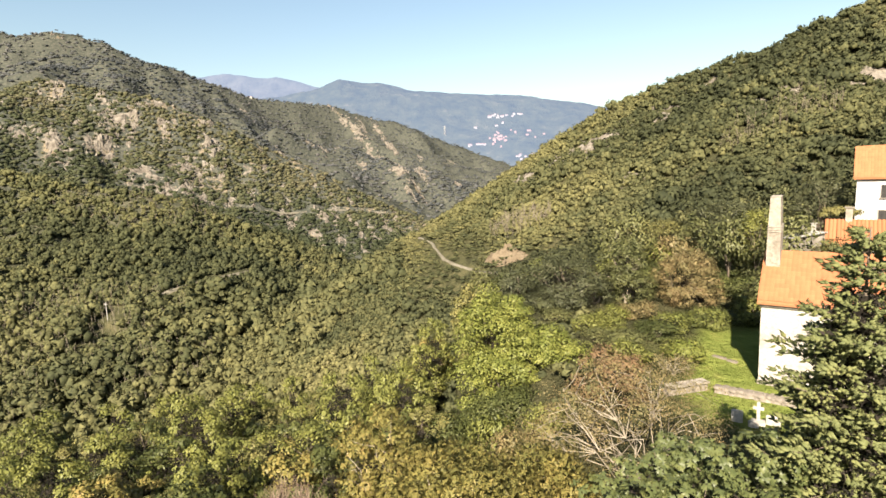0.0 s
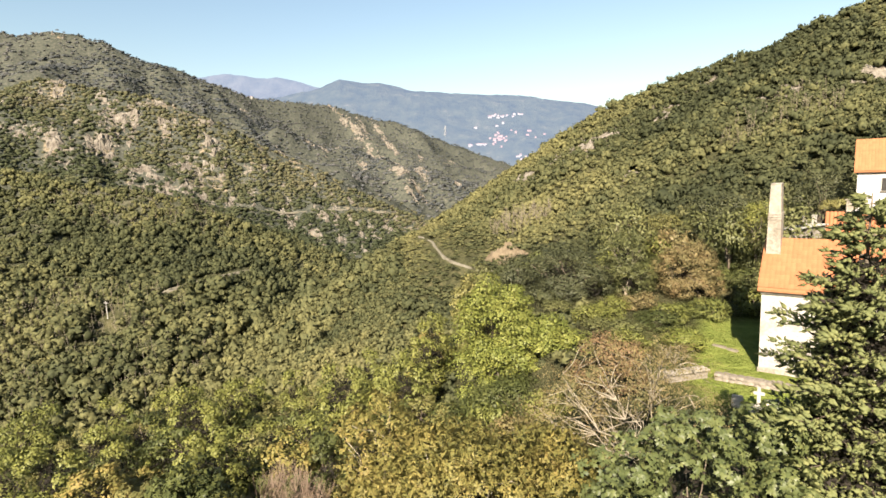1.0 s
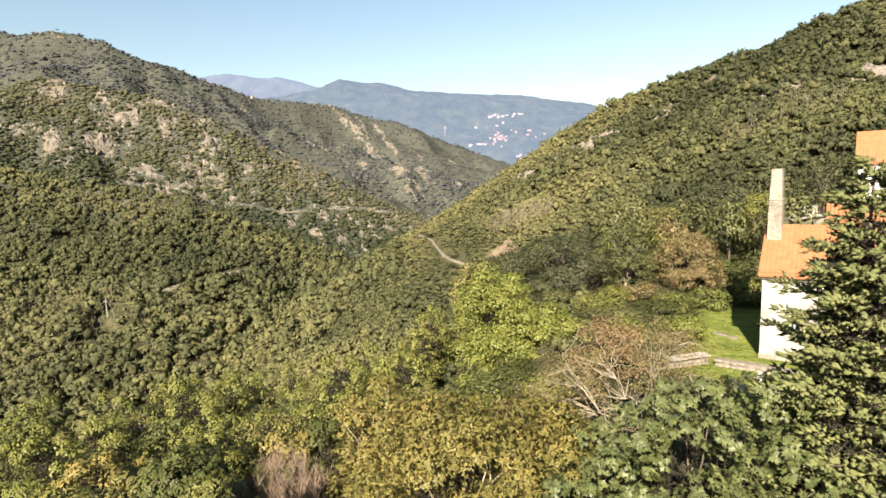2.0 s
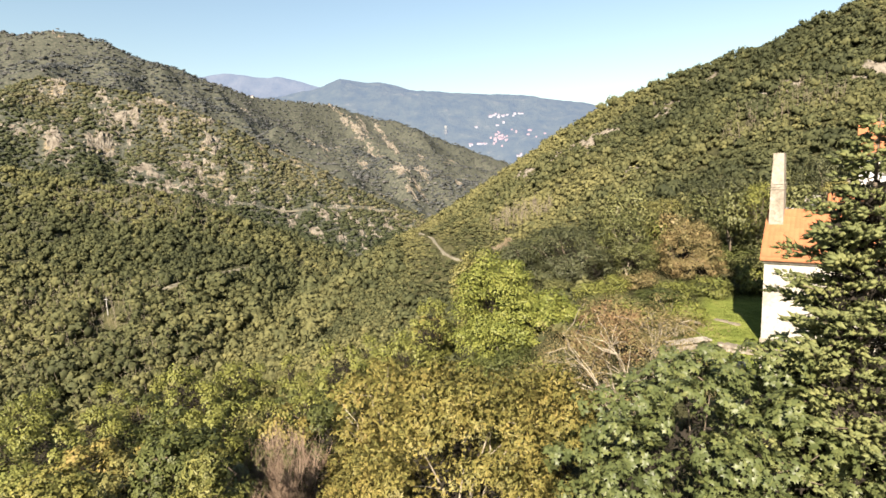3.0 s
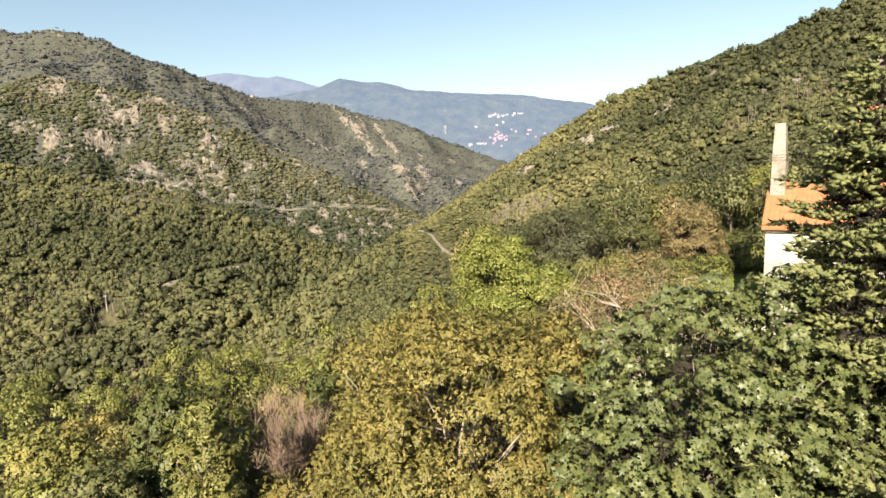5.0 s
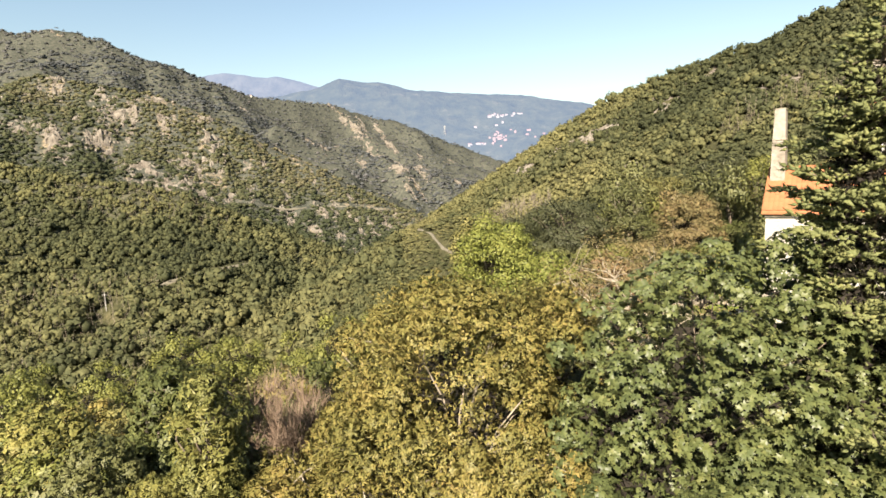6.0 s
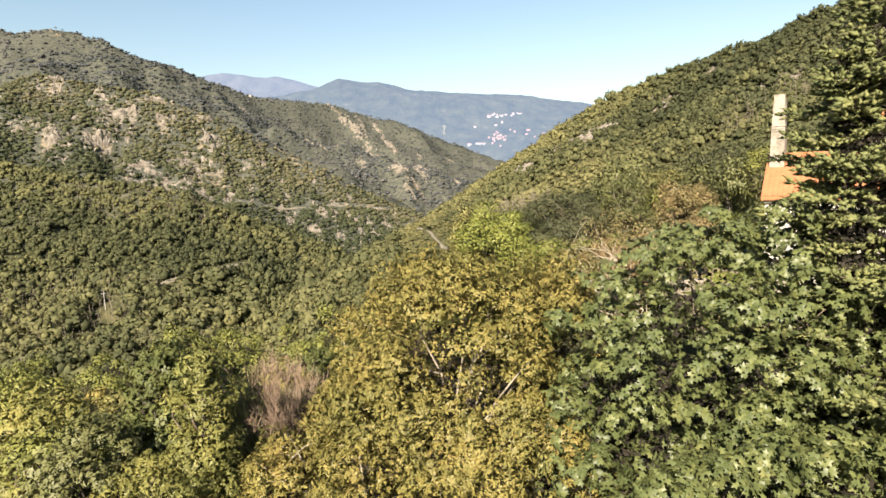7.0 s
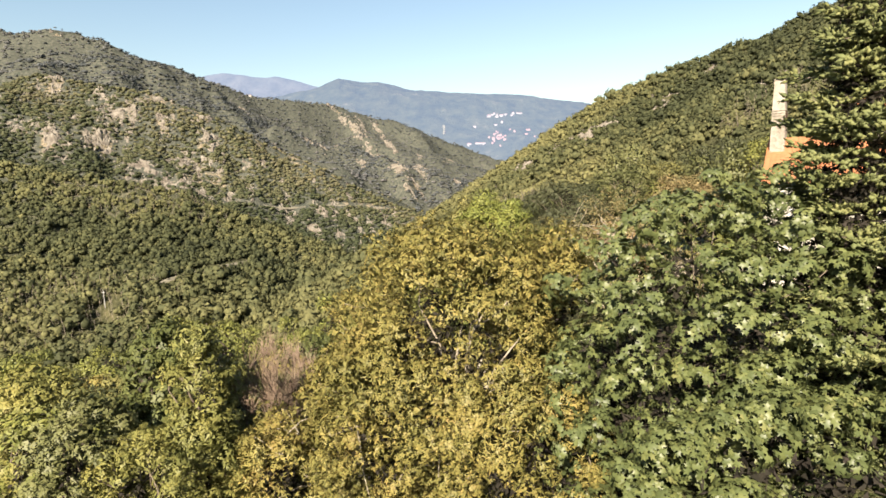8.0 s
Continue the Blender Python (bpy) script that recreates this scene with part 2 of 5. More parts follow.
def part(name, bm, mat, parent, label="", smooth=False):
    me = bpy.data.meshes.new(name)
    bm.normal_update()
    for f in bm.faces:
        f.smooth = smooth
    bm.to_mesh(me)
    bm.free()
    me.materials.append(mat)
    return put(name, me, parent, label)


def float_attr(me, name, values):
    a = me.attributes.new(name, "FLOAT", "POINT")
    a.data.foreach_set("value", np.asarray(values, dtype=np.float32))


def thing(name, at, label, category, group="", turn=0.0):
    ob = new(name)
    ob.matrix_basis = pose(*at, 0, 0, turn)
    return tagged(ob, label, category, group)


def box(bm, x0, x1, y0, y1, z0, z1, bevel=0.0):
    r = bmesh.ops.create_cube(bm, size=1, matrix=Matrix.Translation(((x0 + x1) / 2, (y0 + y1) / 2, (z0 + z1) / 2)) @ Matrix.Diagonal((x1 - x0, y1 - y0, z1 - z0, 1)))
    if bevel:
        edges = {e for v in r["verts"] for e in v.link_edges}
        bmesh.ops.bevel(bm, geom=list(edges), offset=bevel, segments=2, affect="EDGES")
    return bm


def tube(points, radii, segs=6):
    """Rings along a line of points; faces as quads."""
    p = np.asarray(points, float)
    d = np.gradient(p, axis=0)
    d /= np.linalg.norm(d, axis=1)[:, None] + 1e-9
    ref = np.where(np.abs(d[:, 2:3]) > 0.9, np.array([[1.0, 0, 0]]), np.array([[0, 0, 1.0]]))
    a = np.cross(d, ref)
    a /= np.linalg.norm(a, axis=1)[:, None] + 1e-9
    b = np.cross(d, a)
    t = np.linspace(0, 2 * np.pi, segs, endpoint=False)
    r = np.asarray(radii, float)[:, None, None]
    v = p[:, None, :] + r * (np.cos(t)[None, :, None] * a[:, None, :] + np.sin(t)[None, :, None] * b[:, None, :])
    n = len(p)
    i = np.arange((n - 1) * segs)
    row, k = i // segs, i % segs
    f = np.stack([row * segs + k, row * segs + (k + 1) % segs, (row + 1) * segs + (k + 1) % segs, (row + 1) * segs + k], 1)
    return v.reshape(-1, 3), f


def joined(pieces):
    """One set of points, faces and, where the pieces have them, normals."""
    vs, fs, more, o = [], [], [], 0
    for v, f, *n in pieces:
        vs.append(v), fs.append(np.asarray(f) + o)
        more += n
        o += len(v)
    return (np.concatenate(vs), np.concatenate(fs), *((np.concatenate(more),) if more else ()))


# ---- noise and the lie of the land ----
def lattice(ix, iy, seed):
    h = np.sin(ix * 127.1 + iy * 311.7 + seed * 74.7) * 43758.5453
    return h - np.floor(h)


def vnoise(x, y, seed=0):
    ix, iy = np.floor(x), np.floor(y)
    fx, fy = x - ix, y - iy
    fx, fy = fx * fx * (3 - 2 * fx), fy * fy * (3 - 2 * fy)
    a = lattice(ix, iy, seed) * (1 - fx) + lattice(ix + 1, iy, seed) * fx
    b = lattice(ix, iy + 1, seed) * (1 - fx) + lattice(ix + 1, iy + 1, seed) * fx
    return (a * (1 - fy) + b * fy) * 2 - 1


def fbm(x, y, size, octaves=4, seed=0):
    s, amp, out = 1.0 / size, 1.0, 0.0
    for k in range(octaves):
        out = out + amp * vnoise(x * s + 13.7 * k, y * s - 7.1 * k, seed + k)
        s, amp = s * 2.1, amp * 0.5
    return out


def crest(X, Y, line, steep, foot, reach):
    """Height of a ridge: its crest line, falling off steeply at first and more gently after some reach."""
    best, bz = np.full(X.shape, 1e9), np.zeros(X.shape)
    for (ax, ay, a_z), (bx, by, b_z) in zip(line[:-1], line[1:]):
        dx, dy = bx - ax, by - ay
        t = np.clip(((X - ax) * dx + (Y - ay) * dy) / (dx * dx + dy * dy), 0, 1)
        d = np.hypot(X - ax - t * dx, Y - ay - t * dy)
        z = a_z + t * (b_z - a_z)
        drop = z - foot * d - (steep - foot) * reach * (1 - np.exp(-d / reach))
        near = best > 1e8
        bz = np.where(near, drop, np.maximum(bz, drop))
        best = np.minimum(best, d)
    return bz, best


# crest lines, metres from the drone's first place
RIGHT_HILL = [(-75, 285, -84.4), (-32, 302, -57.4), (-16, 320, -41.4), (-1, 335, -30.4), (34, 322, -7.4), (54, 318, 5.6), (75, 320, 20.6), (98, 322, 33.6), (136, 306, 48.6), (169, 278, 56.6), (198, 265, 69.6), (300, 250, 101.6), (520, 200, 151.6)]
LEFT_SPUR = [(-640, 430, 70), (-349, 420, 17), (-278, 405, 2), (-229, 402, -4), (-199, 402, -11), (-166, 400, -28), (-130, 392, -47), (-94, 380, -61), (-66, 370, -70), (-20, 350, -92)]
ROCKY_RIDGE = [(-1000, 740, 221), (-608, 750, 142), (-558, 750, 158), (-520, 750, 153), (-467, 750, 139), (-408, 755, 128), (-370, 755, 112), (-301, 755, 82), (-247, 750, 48), (-176, 745, 18), (-129, 740, -11), (-67, 735, -42), (0, 720, -69)]
BIG_MOUNTAIN = [(-2400, 1300, 568), (-1180, 1480, 434), (-1135, 1490, 427), (-1040, 1500, 440), (-938, 1530, 415), (-888, 1600, 382), (-825, 1700, 358), (-745, 1800, 343), (-672, 1900, 313), (-554, 2050, 308), (-457, 2200, 313), (-333, 2280, 276), (-193, 2320, 246), (0, 2400, 172), (205, 2450, 90), (328, 2500, 45), (560, 2600, -32)]


def home_ground(X, Y):
    """The shelf on which the chapel stands, sinking to the left and breaking off into the valley ahead."""
    t = np.clip((9 - X) / 13, 0, 1)
    t = t * t * (3 - 2 * t)
    z = -12.6 - 8.5 * t + 0.17 * np.minimum(X + 4, 0) - 0.2 * (np.clip(Y, 12, 90) - 25) * t + 0.13 * np.maximum(X - 30, 0) + 0.18 * np.maximum(X - 60, 0)
    brink = 52 + np.clip(X + 5, 0, 60) * 0.5
    past = np.maximum(Y - brink, 0)
    z = z - 0.62 * past * past / (past + 14)
    z = z - 0.10 * np.clip(18 - Y, 0, 60) * (1 - t) + 0.05 * np.clip(Y - 38, 0, 22) * (1 - t)
    return z


def land(X, Y):
    X, Y = np.asarray(X, float), np.asarray(Y, float)
    R = np.hypot(X, Y)
    hs = [home_ground(X, Y), -104 + 0 * X + 0.012 * np.maximum(Y - 400, 0)]
    for line, steep, foot, reach, size, amp in ((RIGHT_HILL, 0.7, 0.52, 70, 60, 5.0), (LEFT_SPUR, 0.5, 0.42, 80, 70, 6.0), (ROCKY_RIDGE, 0.78, 0.5, 160, 110, 17.0), (BIG_MOUNTAIN, 0.62, 0.36, 500, 330, 58.0)):
        h, d = crest(X, Y, line, steep, foot, reach)
        h = h + amp * (0.75 * fbm(X, Y, size, 4, 3) + 0.3 - 0.95 * np.abs(fbm(X + 90 + 0.3 * Y, Y * 0.45, size * 0.8, 4, 9))) * np.clip(d / (size * 0.7), 0.1, 1)
        hs.append(h)
    k = np.clip(R * 0.012, 1.2, 9)
    top = np.max(hs, axis=0)
    out = top + k * np.log(np.sum([np.exp(np.clip((h - top) / k, -40, 0)) for h in hs], axis=0)) * 0.6
    return out + 0.25 * fbm(X, Y, 6, 3, 21) * np.clip(R / 60 - 0.3, 0, 1)


def height(x, y):
    return float(land(np.array([x]), np.array([y]))[0])


# bare outcrops: place on the plan, half width, half depth, size of the boulders
RIDGE_ROCKS = [(-308, 709, 17, 34, 9), (-319, 665, 14, 14, 6), (-519, 735, 17, 20, 8), (-453, 723, 14, 22, 6), (-395, 745, 24, 6, 6), (-366, 711, 9, 18, 5), (-420, 701, 26, 24, 6),
               (-450, 621, 17, 22, 8), (-412, 650, 16, 20, 7), (-492, 630, 28, 8, 6), (-350, 628, 26, 12, 5), (-318, 617, 18, 12, 5), (-284, 610, 20, 9, 5)]
LOW_ROCKS = [(-237, 652, 6, 20, 4), (-145, 654, 13, 16, 6), (-155, 618, 9, 14, 5), (-113, 669, 7, 14, 5), (-72, 688, 10, 12, 4), (-110, 604, 8, 8, 4), (-200, 640, 12, 8, 4), (-250, 690, 10, 10, 4)]
MOUNTAIN_ROCKS = [(-330, 2060, 26, 60, 13), (-253, 2190, 22, 50, 13), (-256, 1906, 24, 60, 12), (-190, 1977, 26, 60, 13), (-207, 1372, 15, 36, 9), (-150, 1640, 20, 50, 11), (-109, 1246, 15, 36, 9), (-135, 1420, 16, 40, 9), (-79, 1172, 12, 26, 8), (-1022, 1468, 22, 12, 10), (-199, 1829, 30, 80, 12), (-230, 1740, 34, 80, 11), (-150, 1560, 20, 80, 10), (-100, 1350, 16, 60, 8), (-404, 2142, 26, 50, 12), (-314, 2125, 30, 70, 12), (-57, 1204, 12, 30, 7), (-760, 1560, 14, 12, 9), (-620, 1700, 14, 12, 9)]
HILL_ROCKS = [(117, 278, 6, 8, 4.0), (142, 226, 12, 6, 3.6), (77, 288, 8, 13, 4.2), (90, 290, 9, 9, 3.4), (83, 230, 5, 5, 2.6), (46, 289, 5, 13, 3.4), (62, 288, 5, 10, 3.2), (177, 219, 11, 6, 3.6), (141, 283, 6, 5, 3.0)]
_r = random.Random(17)
STRAY_ROCKS = [(_r.uniform(-560, -60), _r.uniform(600, 735), _r.uniform(3, 8), _r.uniform(5, 14), _r.uniform(3, 5)) for _ in range(56)]
STRAY_ROCKS += [(_r.uniform(-420, 60), _r.uniform(1250, 2100), _r.uniform(6, 14), _r.uniform(14, 40), _r.uniform(6, 9)) for _ in range(22)]
OUTCROPS = STRAY_ROCKS + RIDGE_ROCKS + LOW_ROCKS + MOUNTAIN_ROCKS + HILL_ROCKS
# tracks: centre line on the plan, half width kept clear
HILL_ROAD = [(-14, 304), (-6, 278), (-3, 257), (0, 239), (4, 229), (8, 222), (14, 213), (21, 206), (30, 197), (40, 189)]
TERRACE_ROAD = [(-255, 612), (-230, 622), (-200, 642), (-169, 667), (-120, 700), (-82, 722)]
MOUNTAIN_ROAD = [(-35, 1890), (60, 2050), (130, 2190), (190, 2284)]
SPUR_TRACK = [(-166, 286), (-160, 289), (-154, 294), (-149, 304), (-142, 310), (-134, 321), (-126, 331)]
TRACKS = [(HILL_ROAD, 2.0), (TERRACE_ROAD, 4.0), (MOUNTAIN_ROAD, 10.0), (SPUR_TRACK, 3.4)]

# ---- the ground sheet ----

def build_ground():
    front = np.radians(np.arange(-58, 58.01, 0.32))
    rear = np.radians(np.arange(66, 300, 6.0))
    a = np.concatenate([front, rear])
    r = np.concatenate([[0.01], np.geomspace(2.5, 290, 105), np.geomspace(300, 2750, 160), np.geomspace(2850, 4880, 8)])
    A, Rr = np.meshgrid(a, r)
    X, Y = Rr * np.sin(A), Rr * np.cos(A)
    Z = land(X, Y)
    n, m = X.shape
    v = np.stack([X, Y, Z], -1).reshape(-1, 3)
    i = np.arange((n - 1) * m)
    row, k = i // m, i % m
    f = np.stack([row * m + k, (row + 1) * m + k, (row + 1) * m + (k + 1) % m, row * m + (k + 1) % m], 1)[:, ::-1]
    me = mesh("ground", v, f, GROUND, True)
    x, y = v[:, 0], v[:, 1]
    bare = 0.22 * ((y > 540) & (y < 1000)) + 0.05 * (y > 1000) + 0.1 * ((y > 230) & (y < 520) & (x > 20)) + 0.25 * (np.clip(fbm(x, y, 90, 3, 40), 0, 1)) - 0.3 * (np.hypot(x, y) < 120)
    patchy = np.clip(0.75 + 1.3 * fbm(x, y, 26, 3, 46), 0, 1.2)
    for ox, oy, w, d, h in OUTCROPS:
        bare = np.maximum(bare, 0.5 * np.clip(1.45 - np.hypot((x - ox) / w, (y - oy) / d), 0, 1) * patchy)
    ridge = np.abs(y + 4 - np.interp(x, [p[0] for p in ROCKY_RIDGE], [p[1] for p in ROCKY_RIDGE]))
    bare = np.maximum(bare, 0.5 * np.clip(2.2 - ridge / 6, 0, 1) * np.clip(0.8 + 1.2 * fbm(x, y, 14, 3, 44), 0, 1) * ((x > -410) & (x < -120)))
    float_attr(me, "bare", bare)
    # grows with distance from the drone and brings in the haze-toned cover
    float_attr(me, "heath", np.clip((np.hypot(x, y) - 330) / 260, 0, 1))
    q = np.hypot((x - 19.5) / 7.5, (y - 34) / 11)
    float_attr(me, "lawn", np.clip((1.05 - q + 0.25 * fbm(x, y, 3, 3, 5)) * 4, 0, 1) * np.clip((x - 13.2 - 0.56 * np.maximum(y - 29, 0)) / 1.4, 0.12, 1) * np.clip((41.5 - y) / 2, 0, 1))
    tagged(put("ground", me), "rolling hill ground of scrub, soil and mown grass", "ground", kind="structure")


build_ground()


# ---- far mountains, kilometres off ----
def far_range(name, label, mat, dist, skyline, base, depth, seed, amp):
    ang = np.radians(np.arange(-50, 50, 0.12))
    ca, cz = zip(*skyline)
    top = np.interp(np.tan(ang), ca, cz)
    rows = 26
    V = []
    for k in range(rows):
        t = k / (rows - 1)
        d = dist + depth * (t - 1)
        X, Y = d * np.sin(ang) / np.cos(ang), np.full_like(ang, d)
        h = top + amp * 0.3 * fbm(X, Y + 0 * X, 160, 5, seed)
        Z = base + (h - base) * (0.5 - 0.5 * np.cos(np.pi * t ** 0.8)) + amp * fbm(X, Y, 420, 4, seed + 5) * np.sin(np.pi * t)
        V.append(np.stack([X, Y, Z], -1))
    v = np.concatenate(V)
    m = len(ang)
    i = np.arange((rows - 1) * (m - 1))
    r, k = i // (m - 1), i % (m - 1)
    f = np.stack([r * m + k, r * m + k + 1, (r + 1) * m + k + 1, (r + 1) * m + k], 1)
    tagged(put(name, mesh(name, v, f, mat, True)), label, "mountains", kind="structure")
    return v


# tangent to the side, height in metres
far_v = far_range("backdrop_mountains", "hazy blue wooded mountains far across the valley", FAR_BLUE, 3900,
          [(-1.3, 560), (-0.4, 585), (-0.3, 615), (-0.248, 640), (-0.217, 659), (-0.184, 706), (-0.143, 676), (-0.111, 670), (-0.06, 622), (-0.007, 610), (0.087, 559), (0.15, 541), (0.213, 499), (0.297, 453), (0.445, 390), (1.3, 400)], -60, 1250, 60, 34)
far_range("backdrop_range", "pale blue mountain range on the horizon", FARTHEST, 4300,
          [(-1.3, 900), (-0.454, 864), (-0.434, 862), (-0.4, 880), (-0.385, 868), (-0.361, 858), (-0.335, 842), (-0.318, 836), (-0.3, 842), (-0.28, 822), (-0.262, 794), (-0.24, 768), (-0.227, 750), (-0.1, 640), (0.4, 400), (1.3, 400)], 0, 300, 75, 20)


# ---- woods on the hills: uncountable crowns ----
def unit(n, rng):
    d = rng.normal(size=(n, 3))
    return d / np.linalg.norm(d, axis=1)[:, None]


ICO = bmesh.new()
bmesh.ops.create_icosphere(ICO, subdivisions=1, radius=1)
ICO_V = np.array([v.co[:] for v in ICO.verts])
ICO_F = np.array([[v.index for v in f.verts] for f in ICO.faces if f.calc_center_median().z > -0.7])
ICO.free()


def crown_kind(lobes, sprays, size, rng, core_size=0.6):
    """A small broadleaf crown: rough lobes heaped together, with sprays of foliage standing off them."""
    vs, fs, ns, o = [], [], [], 0
    for k in range(lobes):
        if lobes == 1:
            c, r = np.zeros(3), 0.86
        else:
            a = 6.28 * (k + rng.random() * 0.7) / lobes
            wide = 0.3 + 0.42 * rng.random()
            c = np.array([math.cos(a) * wide, math.sin(a) * wide, -0.35 + 0.75 * rng.random()]) if k else np.array([0, 0, 0.3])
            r = 0.3 + 0.26 * rng.random()
        n = sprays // lobes
        d = unit(n, rng)
        d[:, 2] = np.abs(d[:, 2]) * 1.2 - 0.4
        d = norm(d)
        p = c + d * r * (0.78 + 0.3 * rng.random((n, 1)) ** 0.6)
        nrm = d + 0.5 * unit(n, rng)
        a = norm(np.cross(nrm, unit(n, rng)))
        b = norm(np.cross(nrm, a))
        s = size * (0.6 + 0.8 * rng.random((n, 1)))
        pieces = [np.stack([p + a * s, p - a * s * 0.6 + b * s * 0.8, p - a * s * 0.5 - b * s * 0.8], 1).reshape(-1, 3)]
        faces = [np.arange(n * 3).reshape(-1, 3)]
        out = [np.repeat(norm(0.7 * d + 0.5 * norm(p + np.array([0, 0, 0.3])) + 0.5 * unit(n, rng)), 3, 0)]
        if core_size < 0:
            m = 22
            pieces.append(np.repeat(c[None] + unit(m, rng) * r * 0.6 * rng.random((m, 1)) ** 0.5, 3, 0) + rng.normal(0, 0.17 * r, (m * 3, 3)))
            faces.append(np.arange(m * 3).reshape(-1, 3) + n * 3)
            out.append(norm(pieces[-1] - c))
        elif core_size:
            pieces.append(c + ICO_V * r * (core_size + 0.2 * rng.random((len(ICO_V), 1))))
            faces.append(ICO_F + n * 3)
            out.append(norm(ICO_V + 0.5 * c))
        v, f, q = np.concatenate(pieces), np.concatenate(faces), np.concatenate(out)
        vs.append(v), fs.append(faced(v, f, q) + o), ns.append(q)
        o += len(v)
    return np.concatenate(vs), np.concatenate(fs), np.concatenate(ns)


def woods(name, label, x, y, width, tall, tint, kinds, rng, sink=0.25, mat=None):
    z = land(x, y)
    pick = rng.integers(0, len(kinds), len(x))
    ang = rng.random(len(x)) * 2 * np.pi
    vs, fs, ts, ns, o = [], [], [], [], 0
    for k, (kv, kf, kn) in enumerate(kinds):
        i = np.nonzero(pick == k)[0]
        if not len(i):
            continue
        c, s = np.cos(ang[i])[:, None], np.sin(ang[i])[:, None]
        w = (width[i] / 2)[:, None]
        vx = (kv[None, :, 0] * c - kv[None, :, 1] * s) * w + x[i][:, None]
        vy = (kv[None, :, 0] * s + kv[None, :, 1] * c) * w + y[i][:, None]
        vz = kv[None, :, 2] * (tall[i] / 2)[:, None] + (z[i] + tall[i] * (0.5 - sink))[:, None]
        vs.append(np.stack([vx, vy, vz], -1).reshape(-1, 3))
        fs.append((kf[None] + (np.arange(len(i)) * len(kv))[:, None, None]).reshape(-1, 3) + o)
        ts.append(np.repeat(tint[i], len(kv)))
        ns.append(np.stack([kn[None, :, 0] * c - kn[None, :, 1] * s, kn[None, :, 0] * s + kn[None, :, 1] * c, np.repeat(kn[None, :, 2], len(i), 0)], -1).reshape(-1, 3))
        o += len(i) * len(kv)
    me = mesh(name, np.concatenate(vs), np.concatenate(fs), mat or FOREST, True, np.concatenate(ns))
    float_attr(me, "tint", np.concatenate(ts))
    return tagged(put(name, me), label, "woods", kind="stuff")


def scatter(r0, r1, spacing, grow, rng, wide=58):
    """Jittered places over a fan of the land, wider apart further out."""
    xs, ys, rr = [], [], r0
    while rr < r1:
        s = max(spacing, grow * rr)
        n = int(2 * math.radians(wide) * rr / s)
        a = np.radians(np.linspace(-wide, wide, n)) + rng.normal(0, 0.35 * s / rr, n)
        q = rr + rng.normal(0, 0.35 * s, n)
        xs.append(q * np.sin(a)), ys.append(q * np.cos(a))
        rr += s * 0.9
    return np.concatenate(xs), np.concatenate(ys)


def clear_of(x, y):
    ok = np.ones(len(x), bool)
    for ox, oy, w, d, h in OUTCROPS:
        ok &= np.hypot((x - ox) / (w * 0.9), (y - oy) / (d * 0.9)) > 0.75 + 0.5 * np.sin(x * 1.7 + y * 2.3)
    ok &= (np.abs(y + 4 - np.interp(x, [p[0] for p in ROCKY_RIDGE], [p[1] for p in ROCKY_RIDGE])) > 5 + 3 * np.sin(x * 0.31)) | (x < -400) | (x > -130)
    ok &= np.hypot((x + 176) / 8, (y - 264) / 16) > 1
    ok &= np.hypot((x - 22) / 17, (y - 198) / 14) > 1
    for line, width in TRACKS:
        for (ax, ay), (bx, by) in zip(line[:-1], line[1:]):
            dx, dy = bx - ax, by - ay
            t = np.clip(((x - ax) * dx + (y - ay) * dy) / (dx * dx + dy * dy), 0, 1)
            ok &= np.hypot(x - ax - t * dx, y - ay - t * dy) > width
    return ok


def road_squat(x, y):
    """Low growth along the road's edges."""
    d = np.full(len(x), 1e9)
    for (ax, ay), (bx, by) in zip(HILL_ROAD[:-1], HILL_ROAD[1:]):
        dx, dy = bx - ax, by - ay
        t = np.clip(((x - ax) * dx + (y - ay) * dy) / (dx * dx + dy * dy), 0, 1)
        d = np.minimum(d, np.hypot(x - ax - t * dx, y - ay - t * dy))
    return np.clip(d / 26, 0.25, 1)


